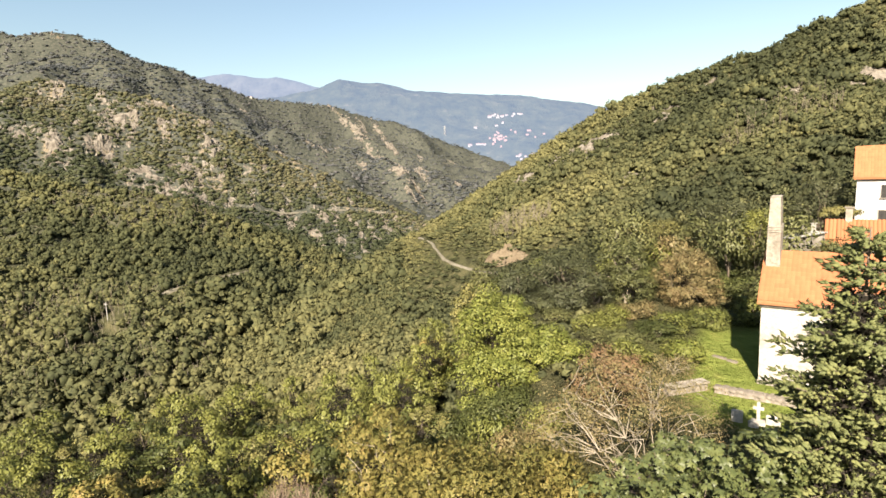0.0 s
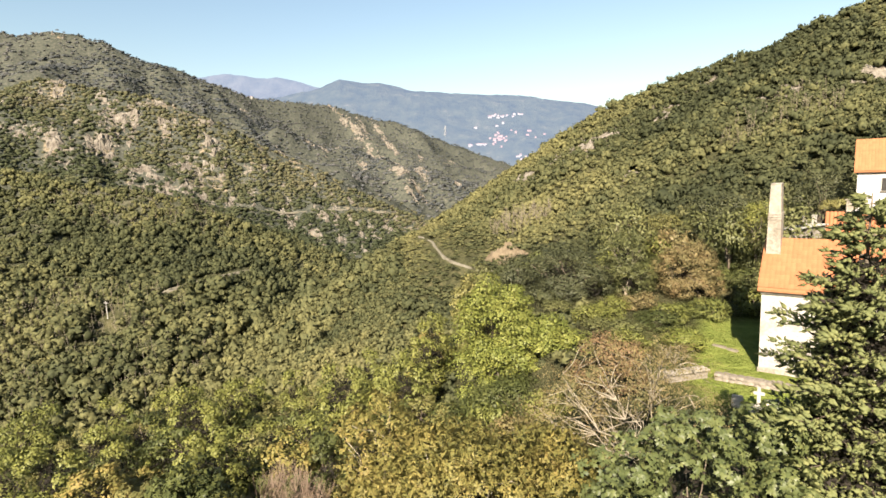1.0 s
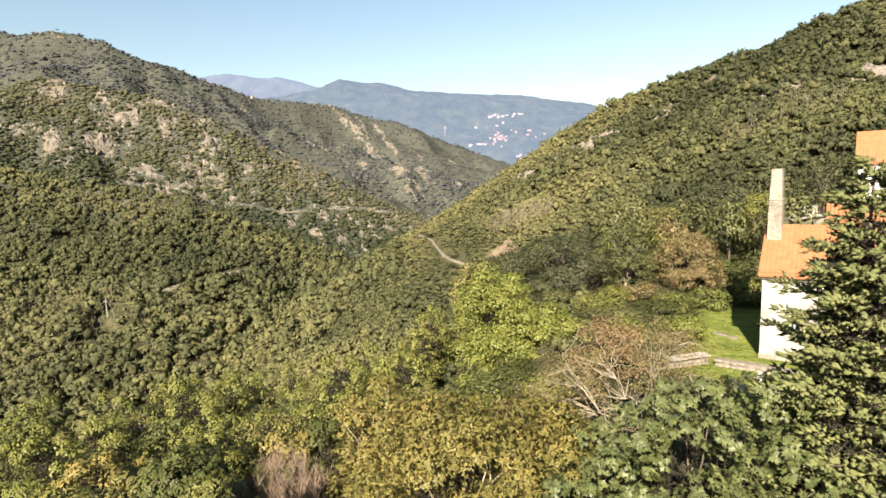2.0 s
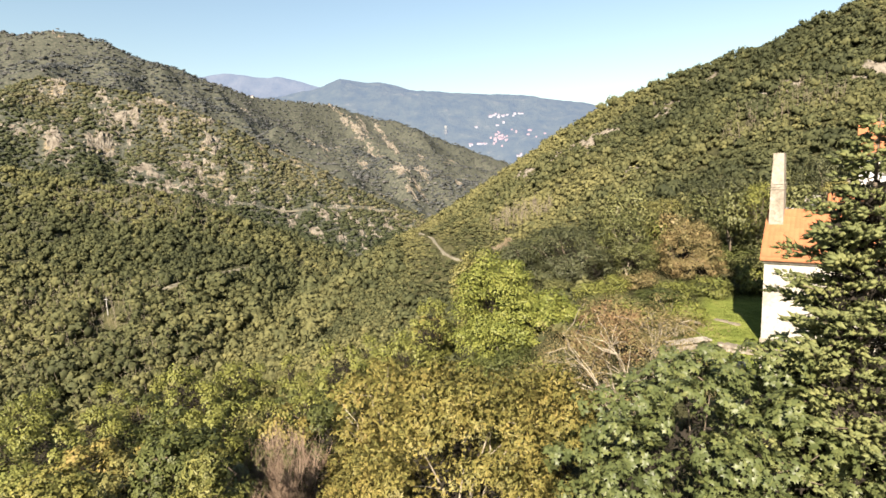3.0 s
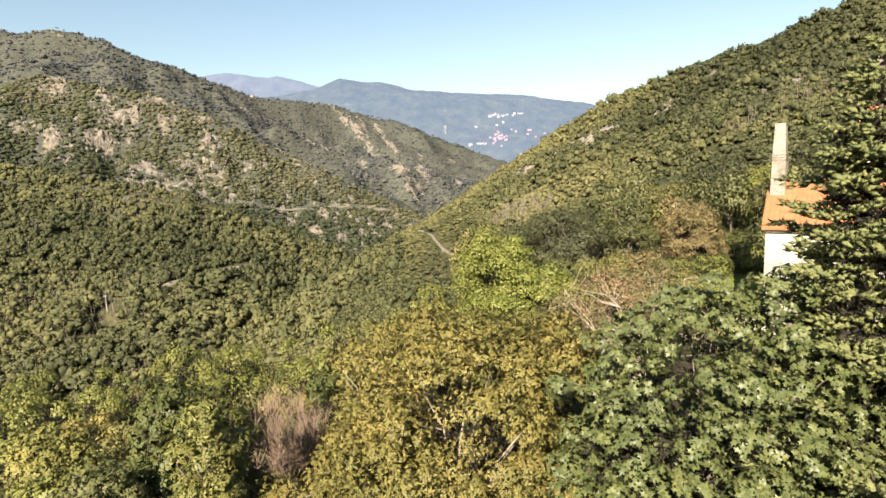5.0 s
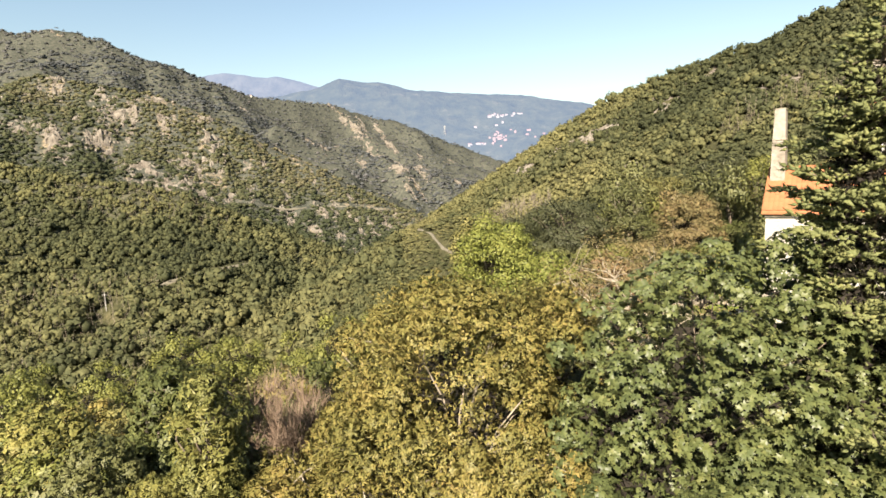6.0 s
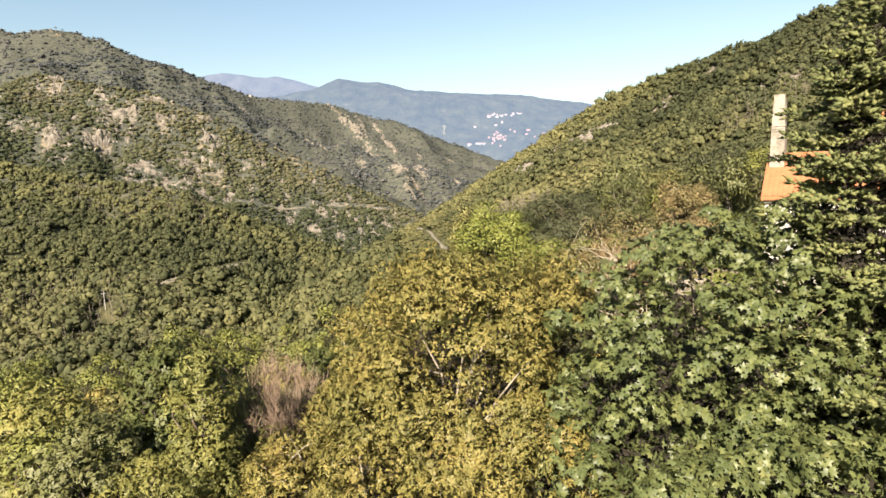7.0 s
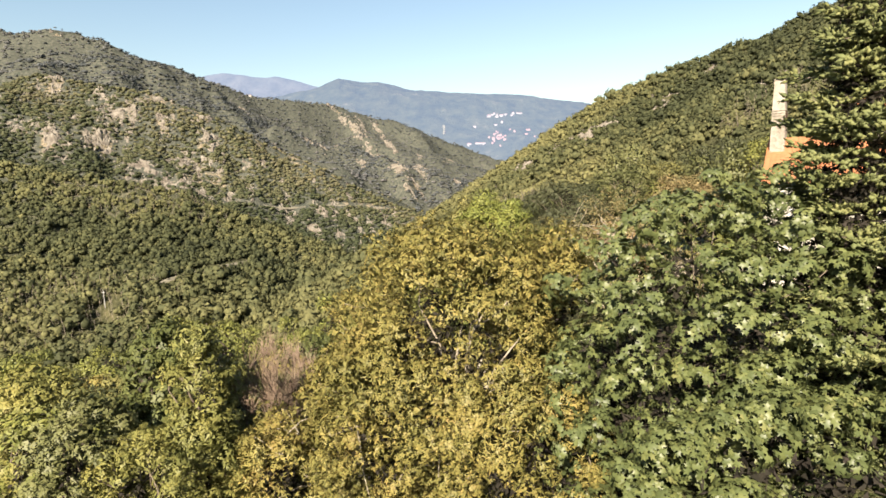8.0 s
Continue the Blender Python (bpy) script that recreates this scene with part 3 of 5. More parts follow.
def build_woods():
    rng = np.random.default_rng(4)
    close_kinds = [crown_kind(9, 900, 0.058, rng, -1) for _ in range(6)]
    mid_kinds = [crown_kind(7, 360, 0.08, rng, -1) for _ in range(6)]
    near_kinds = [crown_kind(5, 65, 0.155, rng, 0.55) for _ in range(7)]
    far_kinds = [crown_kind(4, 44, 0.14, rng, 0.6) for _ in range(9)]
    bush_kinds = [crown_kind(1, 14, 0.28, rng, 0.66) for _ in range(12)]
    speck_kinds = [crown_kind(1, 9, 0.42, rng, 0.62) for _ in range(9)]
    # undergrowth of the grove
    x, y = scatter(24, 60, 2.5, 0, rng, 50)
    keep = (x < 12) & (np.hypot((x - 19.5) / 10, (y - 34) / 13) > 1) & (y > 24)
    x, y = x[keep], y[keep]
    w = 1.6 + 1.3 * rng.random(len(x))
    tint = np.clip(0.35 + 0.2 * fbm(x, y, 15, 3, 11) + 0.1 * rng.normal(size=len(x)), 0, 1)
    woods("undergrowth", "dense green undergrowth beneath the grove", x, y, w, w * 0.8, tint, near_kinds, rng)
    # the near slope behind the chapel
    x, y = scatter(58, 150, 3.4, 0, rng, 46)
    keep = clear_of(x, y) & ((y > 60) | (x > 48) | (x < 20)) & (x > -24) & ~((x > 38) & (x < 56) & (y < 66))
    x, y = x[keep], y[keep]
    w = 3.2 + 3.0 * rng.random(len(x)) ** 1.3
    tint = np.clip(0.22 + 0.2 * fbm(x, y, 24, 3, 11) + 0.08 * rng.normal(size=len(x)), 0.02, 0.45)
    h = w * (1.15 + 0.6 * rng.random(len(x))) * np.clip((x - 2) / 24, 0.4, 1)
    fore = np.hypot(x, y) < 92
    woods("slope_wood", "evergreen oaks and autumn trees behind the chapel", x[fore], y[fore], w[fore] * 1.15, h[fore], tint[fore], close_kinds, rng)
    fore = ~fore
    woods("upper_wood", "evergreen oaks climbing the hill behind the hamlet", x[fore], y[fore], w[fore] * 1.15, h[fore], tint[fore], mid_kinds, rng)
    x, y = scatter(60, 350, 3.1, 0, rng, 42)
    near_side = (x > -24) & (np.hypot(x, y) > 148) | (x <= -24) & (x > -62) & (y < 260)
    behind = y > 14 + np.interp(x, [p[0] for p in RIGHT_HILL], [p[1] for p in RIGHT_HILL])
    keep = clear_of(x, y) & near_side & (y < 348) & (rng.random(len(x)) < np.where(behind, 0.14, 0.97))
    x, y = x[keep], y[keep]
    w = 3.1 + 3.0 * rng.random(len(x)) ** 1.6
    big = fbm(x, y, 26, 2, 15)
    w = w * np.where(big > 0.4, 1.35, 1.0) * (0.75 + 0.5 * rng.random(len(x)))
    tint = np.clip(0.47 + 0.12 * np.clip((14 - x) / 20, 0, 1) - 0.12 * np.clip((x - 60) / 80, 0, 1) - 0.46 * np.clip((x - 30) / 60, 0, 1) * np.clip((240 - y) / 70, 0, 1) - 0.16 * (big > 0.4) + 0.34 * fbm(x, y, 46, 3, 11) + 0.1 * rng.normal(size=len(x)), 0, 0.8)
    woods("slope_scrub", "mixed oak scrub on the wooded hill", x, y, w * 1.22, w * (1.1 + 0.5 * rng.random(len(x))) * road_squat(x, y), tint, near_kinds, rng, 0.34)
    bx, by = x + rng.normal(0, 1.7, len(x)), y + rng.normal(0, 1.7, len(x))
    ok = clear_of(bx, by)
    bw = 1.9 + 1.6 * rng.random(len(x))
    woods("slope_brush", "low heath filling the gaps of the hillside scrub", bx[ok], by[ok], bw[ok] * 1.3, (bw * 1.1 * road_squat(bx, by))[ok], np.clip(tint + 0.08, 0, 0.8)[ok], bush_kinds, rng, 0.2)
    # hillsides across the valley: tall trees below, scrub oak above
    for name, label, r0, r1, gap, grow, w0, w1, kinds in (
            ("valley_wood", "mixed tall trees in the valley below the grove", 185, 330, 4.7, 0.0, 4.6, 4.6, near_kinds),
            ("hillside_wood", "dark green scrub oak wood across the valley", 330, 600, 3.4, 0.0102, 3.0, 3.2, far_kinds)):
        x, y = scatter(r0, r1, gap, grow, rng, 42)
        dens = (0.97 - 0.15 * (fbm(x, y, 60, 3, 17) > 0.55)) * np.where((x > -24) | (y > 425), 0.1, 1)
        keep = clear_of(x, y) & (rng.random(len(x)) < dens) & ((x < -55) | (y > 255)) & ((x < -24) | (y > 348))
        x, y = x[keep], y[keep]
        w = (w0 + w1 * rng.random(len(x)) ** 1.7) * np.where(fbm(x, y, 55, 3, 52) > 0.1, 1.2, 0.9)
        tint = np.clip(0.4 - 0.12 * (fbm(x, y, 60, 4, 53) > 0.12) + 0.22 * fbm(x, y, 80, 4, 12) + 0.09 * rng.normal(size=len(x)), 0.05, 0.56) + 0.2 * (rng.random(len(x)) < 0.05)
        tint = tint - 0.24 * np.clip(1.3 - np.hypot((x + 118) / 62, (y - 318) / 36), 0, 1) + 0.1 * np.clip((235 - y) / 40, 0, 1)
        top = np.interp(x, [p[0] for p in LEFT_SPUR], [p[1] for p in LEFT_SPUR])
        tint = np.clip(tint + 0.13 * np.exp(-((y - top + 6) / 20) ** 2) - 0.16 * np.clip((y - 290) / 60, 0, 1) * np.clip((top - 30 - y) / 20, 0, 1), 0, 0.9)
        w = w * (0.75 + 0.5 * rng.random(len(x)))
        woods(name, label, x, y, w * 1.4, w * (1.1 + 0.7 * rng.random(len(x))), tint, kinds, rng)
        bx, by = x + rng.normal(0, 2.2, len(x)), y + rng.normal(0, 2.2, len(x))
        ok = clear_of(bx, by)
        woods(name.split("_")[0] + "_brush", "low brush filling the gaps of the valley woods", bx[ok], by[ok], w[ok] * 1.0, w[ok] * 0.95, np.clip(tint + 0.06, 0, 0.8)[ok], bush_kinds, rng, 0.15)
    # rocky ridge and the mountain
    x, y = scatter(600, 1050, 4, 0.0056, rng, 42)
    patch = fbm(x, y, 70, 4, 31)
    keep = clear_of(x, y) & (rng.random(len(x)) < np.where(patch > 0.35, 0.75, 0.97) * np.where((x > 30) | (y > 790), 0.1, 1)) & (x < 250)
    x, y = x[keep], y[keep]
    w = 3.8 + 5.0 * rng.random(len(x)) ** 2.2
    # foot of the ridge darker and greener, with the valley's shade in the tint
    tint = np.clip(0.46 + 0.4 * fbm(x, y, 90, 3, 13) + 0.17 * rng.normal(size=len(x)) - 0.4 * np.clip((655 - y) / 50, 0, 1) + 0.16 * np.clip((y - 690) / 50, 0, 1), 0, 1)
    woods("ridge_scrub", "low maquis scrub between granite outcrops", x, y, w * 1.4, w * 0.95, tint, bush_kinds, rng, 0.36, RIDGE_GREEN)
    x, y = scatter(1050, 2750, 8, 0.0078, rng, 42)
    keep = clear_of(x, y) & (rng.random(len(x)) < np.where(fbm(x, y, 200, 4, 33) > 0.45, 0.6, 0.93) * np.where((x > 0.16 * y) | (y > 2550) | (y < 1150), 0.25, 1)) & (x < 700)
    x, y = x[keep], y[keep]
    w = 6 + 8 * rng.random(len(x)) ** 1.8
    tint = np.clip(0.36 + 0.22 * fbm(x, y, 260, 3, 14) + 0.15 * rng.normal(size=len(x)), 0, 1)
    woods("mountain_scrub", "dark scrub covering the big mountain flank", x, y, w * 1.35, w * 0.75, tint, speck_kinds, rng, 0.42, HAZY_MAQUIS)


build_woods()


def bare_stems(name, label, cx, cy, rx, ry, count, tall, seed):
    """A stand of leafless grey saplings."""
    rng = np.random.default_rng(seed)
    q, a = np.sqrt(rng.random(count)), rng.random(count) * 6.28
    xs, ys = cx + rx * q * np.cos(a), cy + ry * q * np.sin(a)
    zs = land(xs, ys)
    pieces = []
    for x, y, z in zip(xs, ys, zs):
        h = tall * (0.6 + 0.7 * rng.random())
        top = np.array([x + rng.normal(0, 0.8), y + rng.normal(0, 0.8), z + h])
        pieces.append(tube([(x, y, z - 0.5), ((x + top[0]) / 2 + rng.normal(0, 0.15), (y + top[1]) / 2, z + h * 0.55), top], [0.06, 0.045, 0.02], 3))
        for _ in range(7):
            b = np.array([x, y, z]) + (top - [x, y, z]) * (0.45 + 0.4 * rng.random())
            pieces.append(tube([b, b + [rng.normal(0, 0.6), rng.normal(0, 0.6), 0.5 + 1.2 * rng.random()]], [0.03, 0.01], 3))
    tagged(put(name, mesh(name, *joined(pieces), GREY_TRUNK)), label, "saplings", kind="stuff")


bare_stems("bare_saplings", "bare grey saplings standing among the valley scrub", -185, 250, 70, 46, 680, 8.0, 61)
bare_stems("bare_thicket", "bare grey saplings in a patch on the hillside", 133, 208, 24, 12, 90, 6.6, 62)
bare_stems("dry_thicket", "dry tan saplings above the road cutting", 36, 236, 14, 9, 170, 6.0, 63)
bare_stems("spur_saplings", "thin grey saplings along the wooded spur", -220, 385, 70, 20, 240, 6.0, 64)


# ---- rocks, roads and the road cutting ----
ROCK_BALL = bmesh.new()
bmesh.ops.create_icosphere(ROCK_BALL, subdivisions=2, radius=1)
RB_V = np.array([v.co[:] for v in ROCK_BALL.verts])
RB_F = np.array([[v.index for v in f.verts] for f in ROCK_BALL.faces])
ROCK_BALL.free()


def crag(x, y, w, d, size, lean, rng):
    """A broken rock face laid over the slope: blocks of uneven height with clefts between them."""
    n, m = 26, 44
    u, v = np.meshgrid(np.linspace(-1.2, 1.2, n), np.linspace(-1.2, 1.2, m))
    u, v = u + rng.normal(0, 0.025, u.shape), v + rng.normal(0, 0.02, v.shape)
    c, s = math.cos(lean), math.sin(lean)
    X, Y = x + c * u * w - s * v * d, y + s * u * w + c * v * d
    k = 34
    su, sv, sh = rng.uniform(-1.1, 1.1, k), rng.uniform(-1.1, 1.1, k), rng.random(k)
    tu, tv = rng.normal(0, 0.9, k), rng.normal(0, 0.9, k)
    far = np.hypot((u[..., None] - su) * w, (v[..., None] - sv) * d * 0.7)
    near = np.argmin(far, -1)
    two = np.sort(far, -1)
    cleft = np.clip((two[..., 1] - two[..., 0]) / (0.16 * w + 0.8), 0, 1)
    edge = np.clip(0.78 - np.hypot(u, v) + 0.75 * fbm(X, Y, size * 1.7, 3, 8) + 0.9 * fbm(X, Y, size * 0.8, 2, 14), 0, 1)
    h = edge ** 0.6 * (0.15 + 0.8 * sh[near] ** 1.5 + 0.4 * (tu[near] * (u - su[near]) + tv[near] * (v - sv[near]))) * (0.35 + 0.65 * cleft) - 0.5 * (edge < 0.12)
    Z = land(X, Y) + size * h + 0.08 * size * fbm(X, Y, size * 0.5, 2, 4)
    i = np.arange((m - 1) * (n - 1))
    r, q = i // (n - 1), i % (n - 1)
    f = np.stack([r * n + q, r * n + q + 1, (r + 1) * n + q + 1, (r + 1) * n + q], 1)
    return np.stack([X, Y, Z], -1).reshape(-1, 3), f


def outcrop(x, y, w, d, size, lean, rng, label):
    z0 = height(x, y)
    root = thing("rock_outcrop", (x, y, z0), label, "rock", "granite outcrops")
    lean = radians(lean + rng.normal(0, 8))
    v, f = crag(x, y, w, d, size, lean, rng)
    put("rock_face", mesh("rock_face", v - np.array([x, y, z0]), f, ROCK), root)
    for _ in range(int(np.clip(4.5 * w * d / (size * size), 9, 26))):
        q, a = 0.45 + 1.05 * math.sqrt(rng.random()), rng.random() * 6.28
        du, dv = w * q * math.cos(a), d * q * math.sin(a)
        px, py = x + du * math.cos(lean) - dv * math.sin(lean), y + du * math.sin(lean) + dv * math.cos(lean)
        s = size * (0.13 + 0.42 * rng.random() ** 2.2)
        v = RB_V * 1.0
        for _ in range(13):
            nrm = unit(1, rng)[0]
            cut = 0.28 + 0.36 * rng.random()
            over = np.maximum(v @ nrm - cut, 0)
            v = v - over[:, None] * nrm
        v = v * np.array([1.3, 1.1, 1.0 + 1.0 * rng.random()]) * s + rng.normal(0, 0.05 * s, v.shape)
        c, sn = math.cos(a * 3), math.sin(a * 3)
        v = np.stack([v[:, 0] * c - v[:, 1] * sn, v[:, 0] * sn + v[:, 1] * c, v[:, 2]], 1)
        b = put("boulder", mesh("boulder", v, RB_F, ROCK), root)
        b.location = (px - x, py - y, height(px, py) - z0 - 0.2 * s)


def build_rocks():
    rng = np.random.default_rng(71)
    for rocks, lean, slim, label in ((RIDGE_ROCKS, 30, 0.72, "weathered pinkish granite outcrop among ridge scrub"), (LOW_ROCKS, 30, 0.7, "pale granite outcrop above the valley floor"), (MOUNTAIN_ROCKS, 24, 0.55, "broken granite crag on the mountain flank"), (HILL_ROCKS, -30, 1.35, "small pale rock face between oak scrub"), (STRAY_ROCKS, 20, 0.8, "scattered grey-tan granite boulders in hillside scrub")):
        for r in rocks:
            outcrop(r[0], r[1], r[2] * slim, r[3] * 1.3, r[4], lean, rng, label)


build_rocks()


def ribbon(name, label, line, half, mat, lift, crown=0.0):
    """A road bed laid over the land along its line."""
    p = np.array(line, float)
    t = np.linspace(0, len(p) - 1, (len(p) - 1) * 6 + 1)
    x, y = np.interp(t, np.arange(len(p)), p[:, 0]), np.interp(t, np.arange(len(p)), p[:, 1])
    tx, ty = np.gradient(x), np.gradient(y)
    ln = np.hypot(tx, ty)
    nx, ny = -ty / ln, tx / ln
    mid = land(x, y)
    mid = np.convolve(np.pad(mid, 4, mode="edge"), np.ones(9) / 9, mode="valid")
    rng = np.random.default_rng(5)
    rows = []
    for s, dz in ((-1.6, -2.4), (-1, 0), (-0.3, crown), (0.3, crown), (1, 0), (1.6, -2.4)):
        ww = half * s * (1 + 0.12 * rng.normal(size=len(x)))
        rows.append(np.stack([x + nx * ww, y + ny * ww, mid + lift + dz], 1))
    v = np.concatenate(rows)
    m = len(x)
    i = np.arange(5 * (m - 1))
    r, k = i // (m - 1), i % (m - 1)
    f = np.stack([r * m + k, r * m + k + 1, (r + 1) * m + k + 1, (r + 1) * m + k], 1)
    return tagged(put(name, mesh(name, v, f, mat, True)), label, "road", kind="structure")


ribbon("road", "pale dirt road winding round the wooded hill", HILL_ROAD, 0.62, ROAD, 0.3, 0.08)
ribbon("road_spur", "narrow pale track along the wooded spur", SPUR_TRACK, 0.6, ROAD, 1.6, 0.1)
ribbon("road_terrace", "pale track contouring below the rocky ridge", TERRACE_ROAD, 0.9, ROAD, 0.1, 0.1)
ribbon("road_mountain", "distant pale road cut across the mountain flank", MOUNTAIN_ROAD, 3.5, ROAD, 1.2, 0.2)


def cutting():
    """The raw earth bank above the road's bend."""
    rng = np.random.default_rng(81)
    n, rows = 40, 9
    u = np.linspace(0, 1, n)
    x, y = 14 + 21 * u, 216 - 15 * u
    rise = 9.5 * np.sin(np.pi * np.clip(u * 0.9 + 0.08, 0, 1)) ** 0.6
    base = land(x - 1.5, y - 2)
    V = []
    for k in range(rows):
        t = k / (rows - 1)
        V.append(np.stack([x + 3.0 * t + rng.normal(0, 0.25, n), y + 5.0 * t + rng.normal(0, 0.25, n), base + 0.4 + rise * t ** 0.8 * (0.8 + 0.4 * vnoise(x * 0.35, y * 0.35 + k * 0.7, 3)) + rng.normal(0, 0.3, n)], 1))
    v = np.concatenate(V)
    i = np.arange((rows - 1) * (n - 1))
    r, k = i // (n - 1), i % (n - 1)
    f = np.stack([r * n + k, r * n + k + 1, (r + 1) * n + k + 1, (r + 1) * n + k], 1)
    tagged(put("earth_bank", mesh("earth_bank", v, f, EARTH, True)), "raw orange-tan earth bank above the road", "bank", kind="structure")


cutting()


# ---- trees ----
def limb_line(a, b, sag, rng, n=6, wild=0.035):
    a, b = np.asarray(a, float), np.asarray(b, float)
    t = np.linspace(0, 1, n)[:, None]
    p = a + (b - a) * t
    p[:, 2] += sag * np.sin(np.pi * t[:, 0])
    L = np.linalg.norm(b - a)
    p[1:-1] += rng.normal(0, wild * L, (n - 2, 3))
    return p


LEAF_SIMPLE = (np.array([(0, 0, 0), (0.5, 0.3, 0.08), (1, 0, -0.06), (0.5, -0.3, 0.08)]), np.array([(0, 1, 2), (0, 2, 3)]))
LEAF_LONG = (np.array([(0, 0, 0), (0.45, 0.16, 0.06), (1, 0, -0.16), (0.45, -0.16, 0.06)]), np.array([(0, 1, 2), (0, 2, 3)]))
LEAF_FIG = (np.array([(0.42, 0, 0.07), (0, 0, 0), (0.1, 0.3, -0.03), (0.36, 0.17, 0.03), (0.66, 0.38, -0.07), (0.66, 0.13, 0.02), (1, 0, -0.15), (0.66, -0.13, 0.02), (0.66, -0.38, -0.07), (0.36, -0.17, 0.03), (0.1, -0.3, -0.03)]),
            np.array([(0, k, k + 1 if k < 10 else 1) for k in range(1, 11)]))


def cores(centres, radii, fill, rng, per=46, blade=0.125):
    """The close leafy hearts of the clumps: large blades lying every way."""
    c, r = np.repeat(centres, per, 0), np.repeat(radii * fill, per)[:, None]
    n = len(c)
    p = c + unit(n, rng) * r * rng.random((n, 1)) ** 0.5 * np.array([1, 1, 0.8])
    a, b = unit(n, rng), unit(n, rng)
    s = np.minimum(r * 0.4, blade) * (0.7 + 0.6 * rng.random((n, 1)))
    v = np.stack([p - a * s, p + a * s * 0.8 + b * s * 0.4, p + b * s], 1)
    return v.reshape(-1, 3), np.arange(n * 3).reshape(-1, 3), np.repeat(norm(p - c), 3, 0)


def rosettes(centres, radii, per, blades, size, shape, rng, lift=0.35, squash=0.8, droop=0.35):
    """Shoots over the outside of clumps, each ending in a whorl of drooping leaves."""
    tv, tf = shape
    c, r = np.repeat(centres, per, 0), np.repeat(radii, per)[:, None]
    d = unit(len(c), rng)
    d[:, 2] += lift
    d /= np.linalg.norm(d, axis=1)[:, None]
    tip = c + d * r * (0.72 + 0.34 * rng.random((len(c), 1)) ** 0.5) * np.array([1, 1, squash])
    axis = d * 1.0 + np.array([0, 0, 0.35]) + 0.3 * unit(len(c), rng)
    axis /= np.linalg.norm(axis, axis=1)[:, None]
    t1 = np.cross(axis, unit(len(c), rng))
    t1 /= np.linalg.norm(t1, axis=1)[:, None]
    t2 = np.cross(axis, t1)
    n = len(c) * blades
    ph = np.tile(np.arange(blades) * 2 * np.pi / blades, len(c)) + rng.normal(0, 0.3, n)
    rep = lambda q: np.repeat(q, blades, 0)
    rad = np.cos(ph)[:, None] * rep(t1) + np.sin(ph)[:, None] * rep(t2)
    dr = droop + 0.35 * rng.normal(size=(n, 1))
    a = rad - dr * rep(axis)
    a[:, 2] -= 0.12
    a /= np.linalg.norm(a, axis=1)[:, None]
    up = rep(axis) + dr * rad + 0.2 * unit(n, rng)
    up -= a * np.sum(a * up, 1)[:, None]
    up /= np.linalg.norm(up, axis=1)[:, None]
    b = np.cross(up, a)
    s = size * (0.6 + 0.7 * rng.random((n, 1)))
    p = rep(tip) + rad * size * 0.12
    v = p[:, None] + s[:, None] * (tv[None, :, 0:1] * a[:, None] + tv[None, :, 1:2] * b[:, None] + tv[None, :, 2:3] * up[:, None])
    f = tf[None] + (np.arange(n) * len(tv))[:, None, None]
    return v.reshape(-1, 3), f.reshape(-1, 3), np.repeat(norm(0.7 * rep(d) + 0.6 * up), len(tv), 0)


def leaves(centres, radii, per, size, shape, rng, lift=0.35, squash=0.75, droop=0.25):
    """Leaves on clumps: most of them on the clump's outside and top."""
    tv, tf = shape
    c, r = np.repeat(centres, per, 0), np.repeat(radii, per)[:, None]
    n = len(c)
    d = unit(n, rng)
    d[:, 2] += lift
    d /= np.linalg.norm(d, axis=1)[:, None]
    p = c + d * r * (0.72 + 0.34 * rng.random((n, 1)) ** 0.5) * np.array([1, 1, squash])
    up = d * 0.95 + np.array([0, 0, 0.3]) + 0.5 * unit(n, rng)
    up /= np.linalg.norm(up, axis=1)[:, None]
    a = d * np.array([1, 1, 0.4]) + 0.8 * unit(n, rng) - np.array([0, 0, droop])
    a -= up * np.sum(a * up, 1)[:, None]
    a /= np.linalg.norm(a, axis=1)[:, None]
    b = np.cross(up, a)
    s = size * (0.65 + 0.7 * rng.random((n, 1)))
    v = p[:, None] + s[:, None] * (tv[None, :, 0:1] * a[:, None] + tv[None, :, 1:2] * b[:, None] + tv[None, :, 2:3] * up[:, None])
    f = tf[None] + (np.arange(n) * len(tv))[:, None, None]
    return v.reshape(-1, 3), f.reshape(-1, 3), np.repeat(norm(0.7 * d + 0.6 * up), len(tv), 0)


def clumps(lobes, rng, inner=0.5):
    """Clump centres in the crown's lobes, crowded towards the outside and uneven."""
    cs, rs = [], []
    for (cx, cy, cz), (rx, ry, rz), count, cr in lobes:
        d = unit(count, rng)
        d[:, 2] = np.where(d[:, 2] < -0.55, -d[:, 2], d[:, 2])
        q = (inner + (1 - inner) * rng.random((count, 1)) ** 0.45) * (0.86 + 0.22 * rng.random((count, 1)))
        cs.append(np.array([cx, cy, cz]) + d * q * np.array([rx, ry, rz]))
        rs.append(cr * (0.6 + 0.85 * rng.random(count)))
    return np.concatenate(cs), np.concatenate(rs)


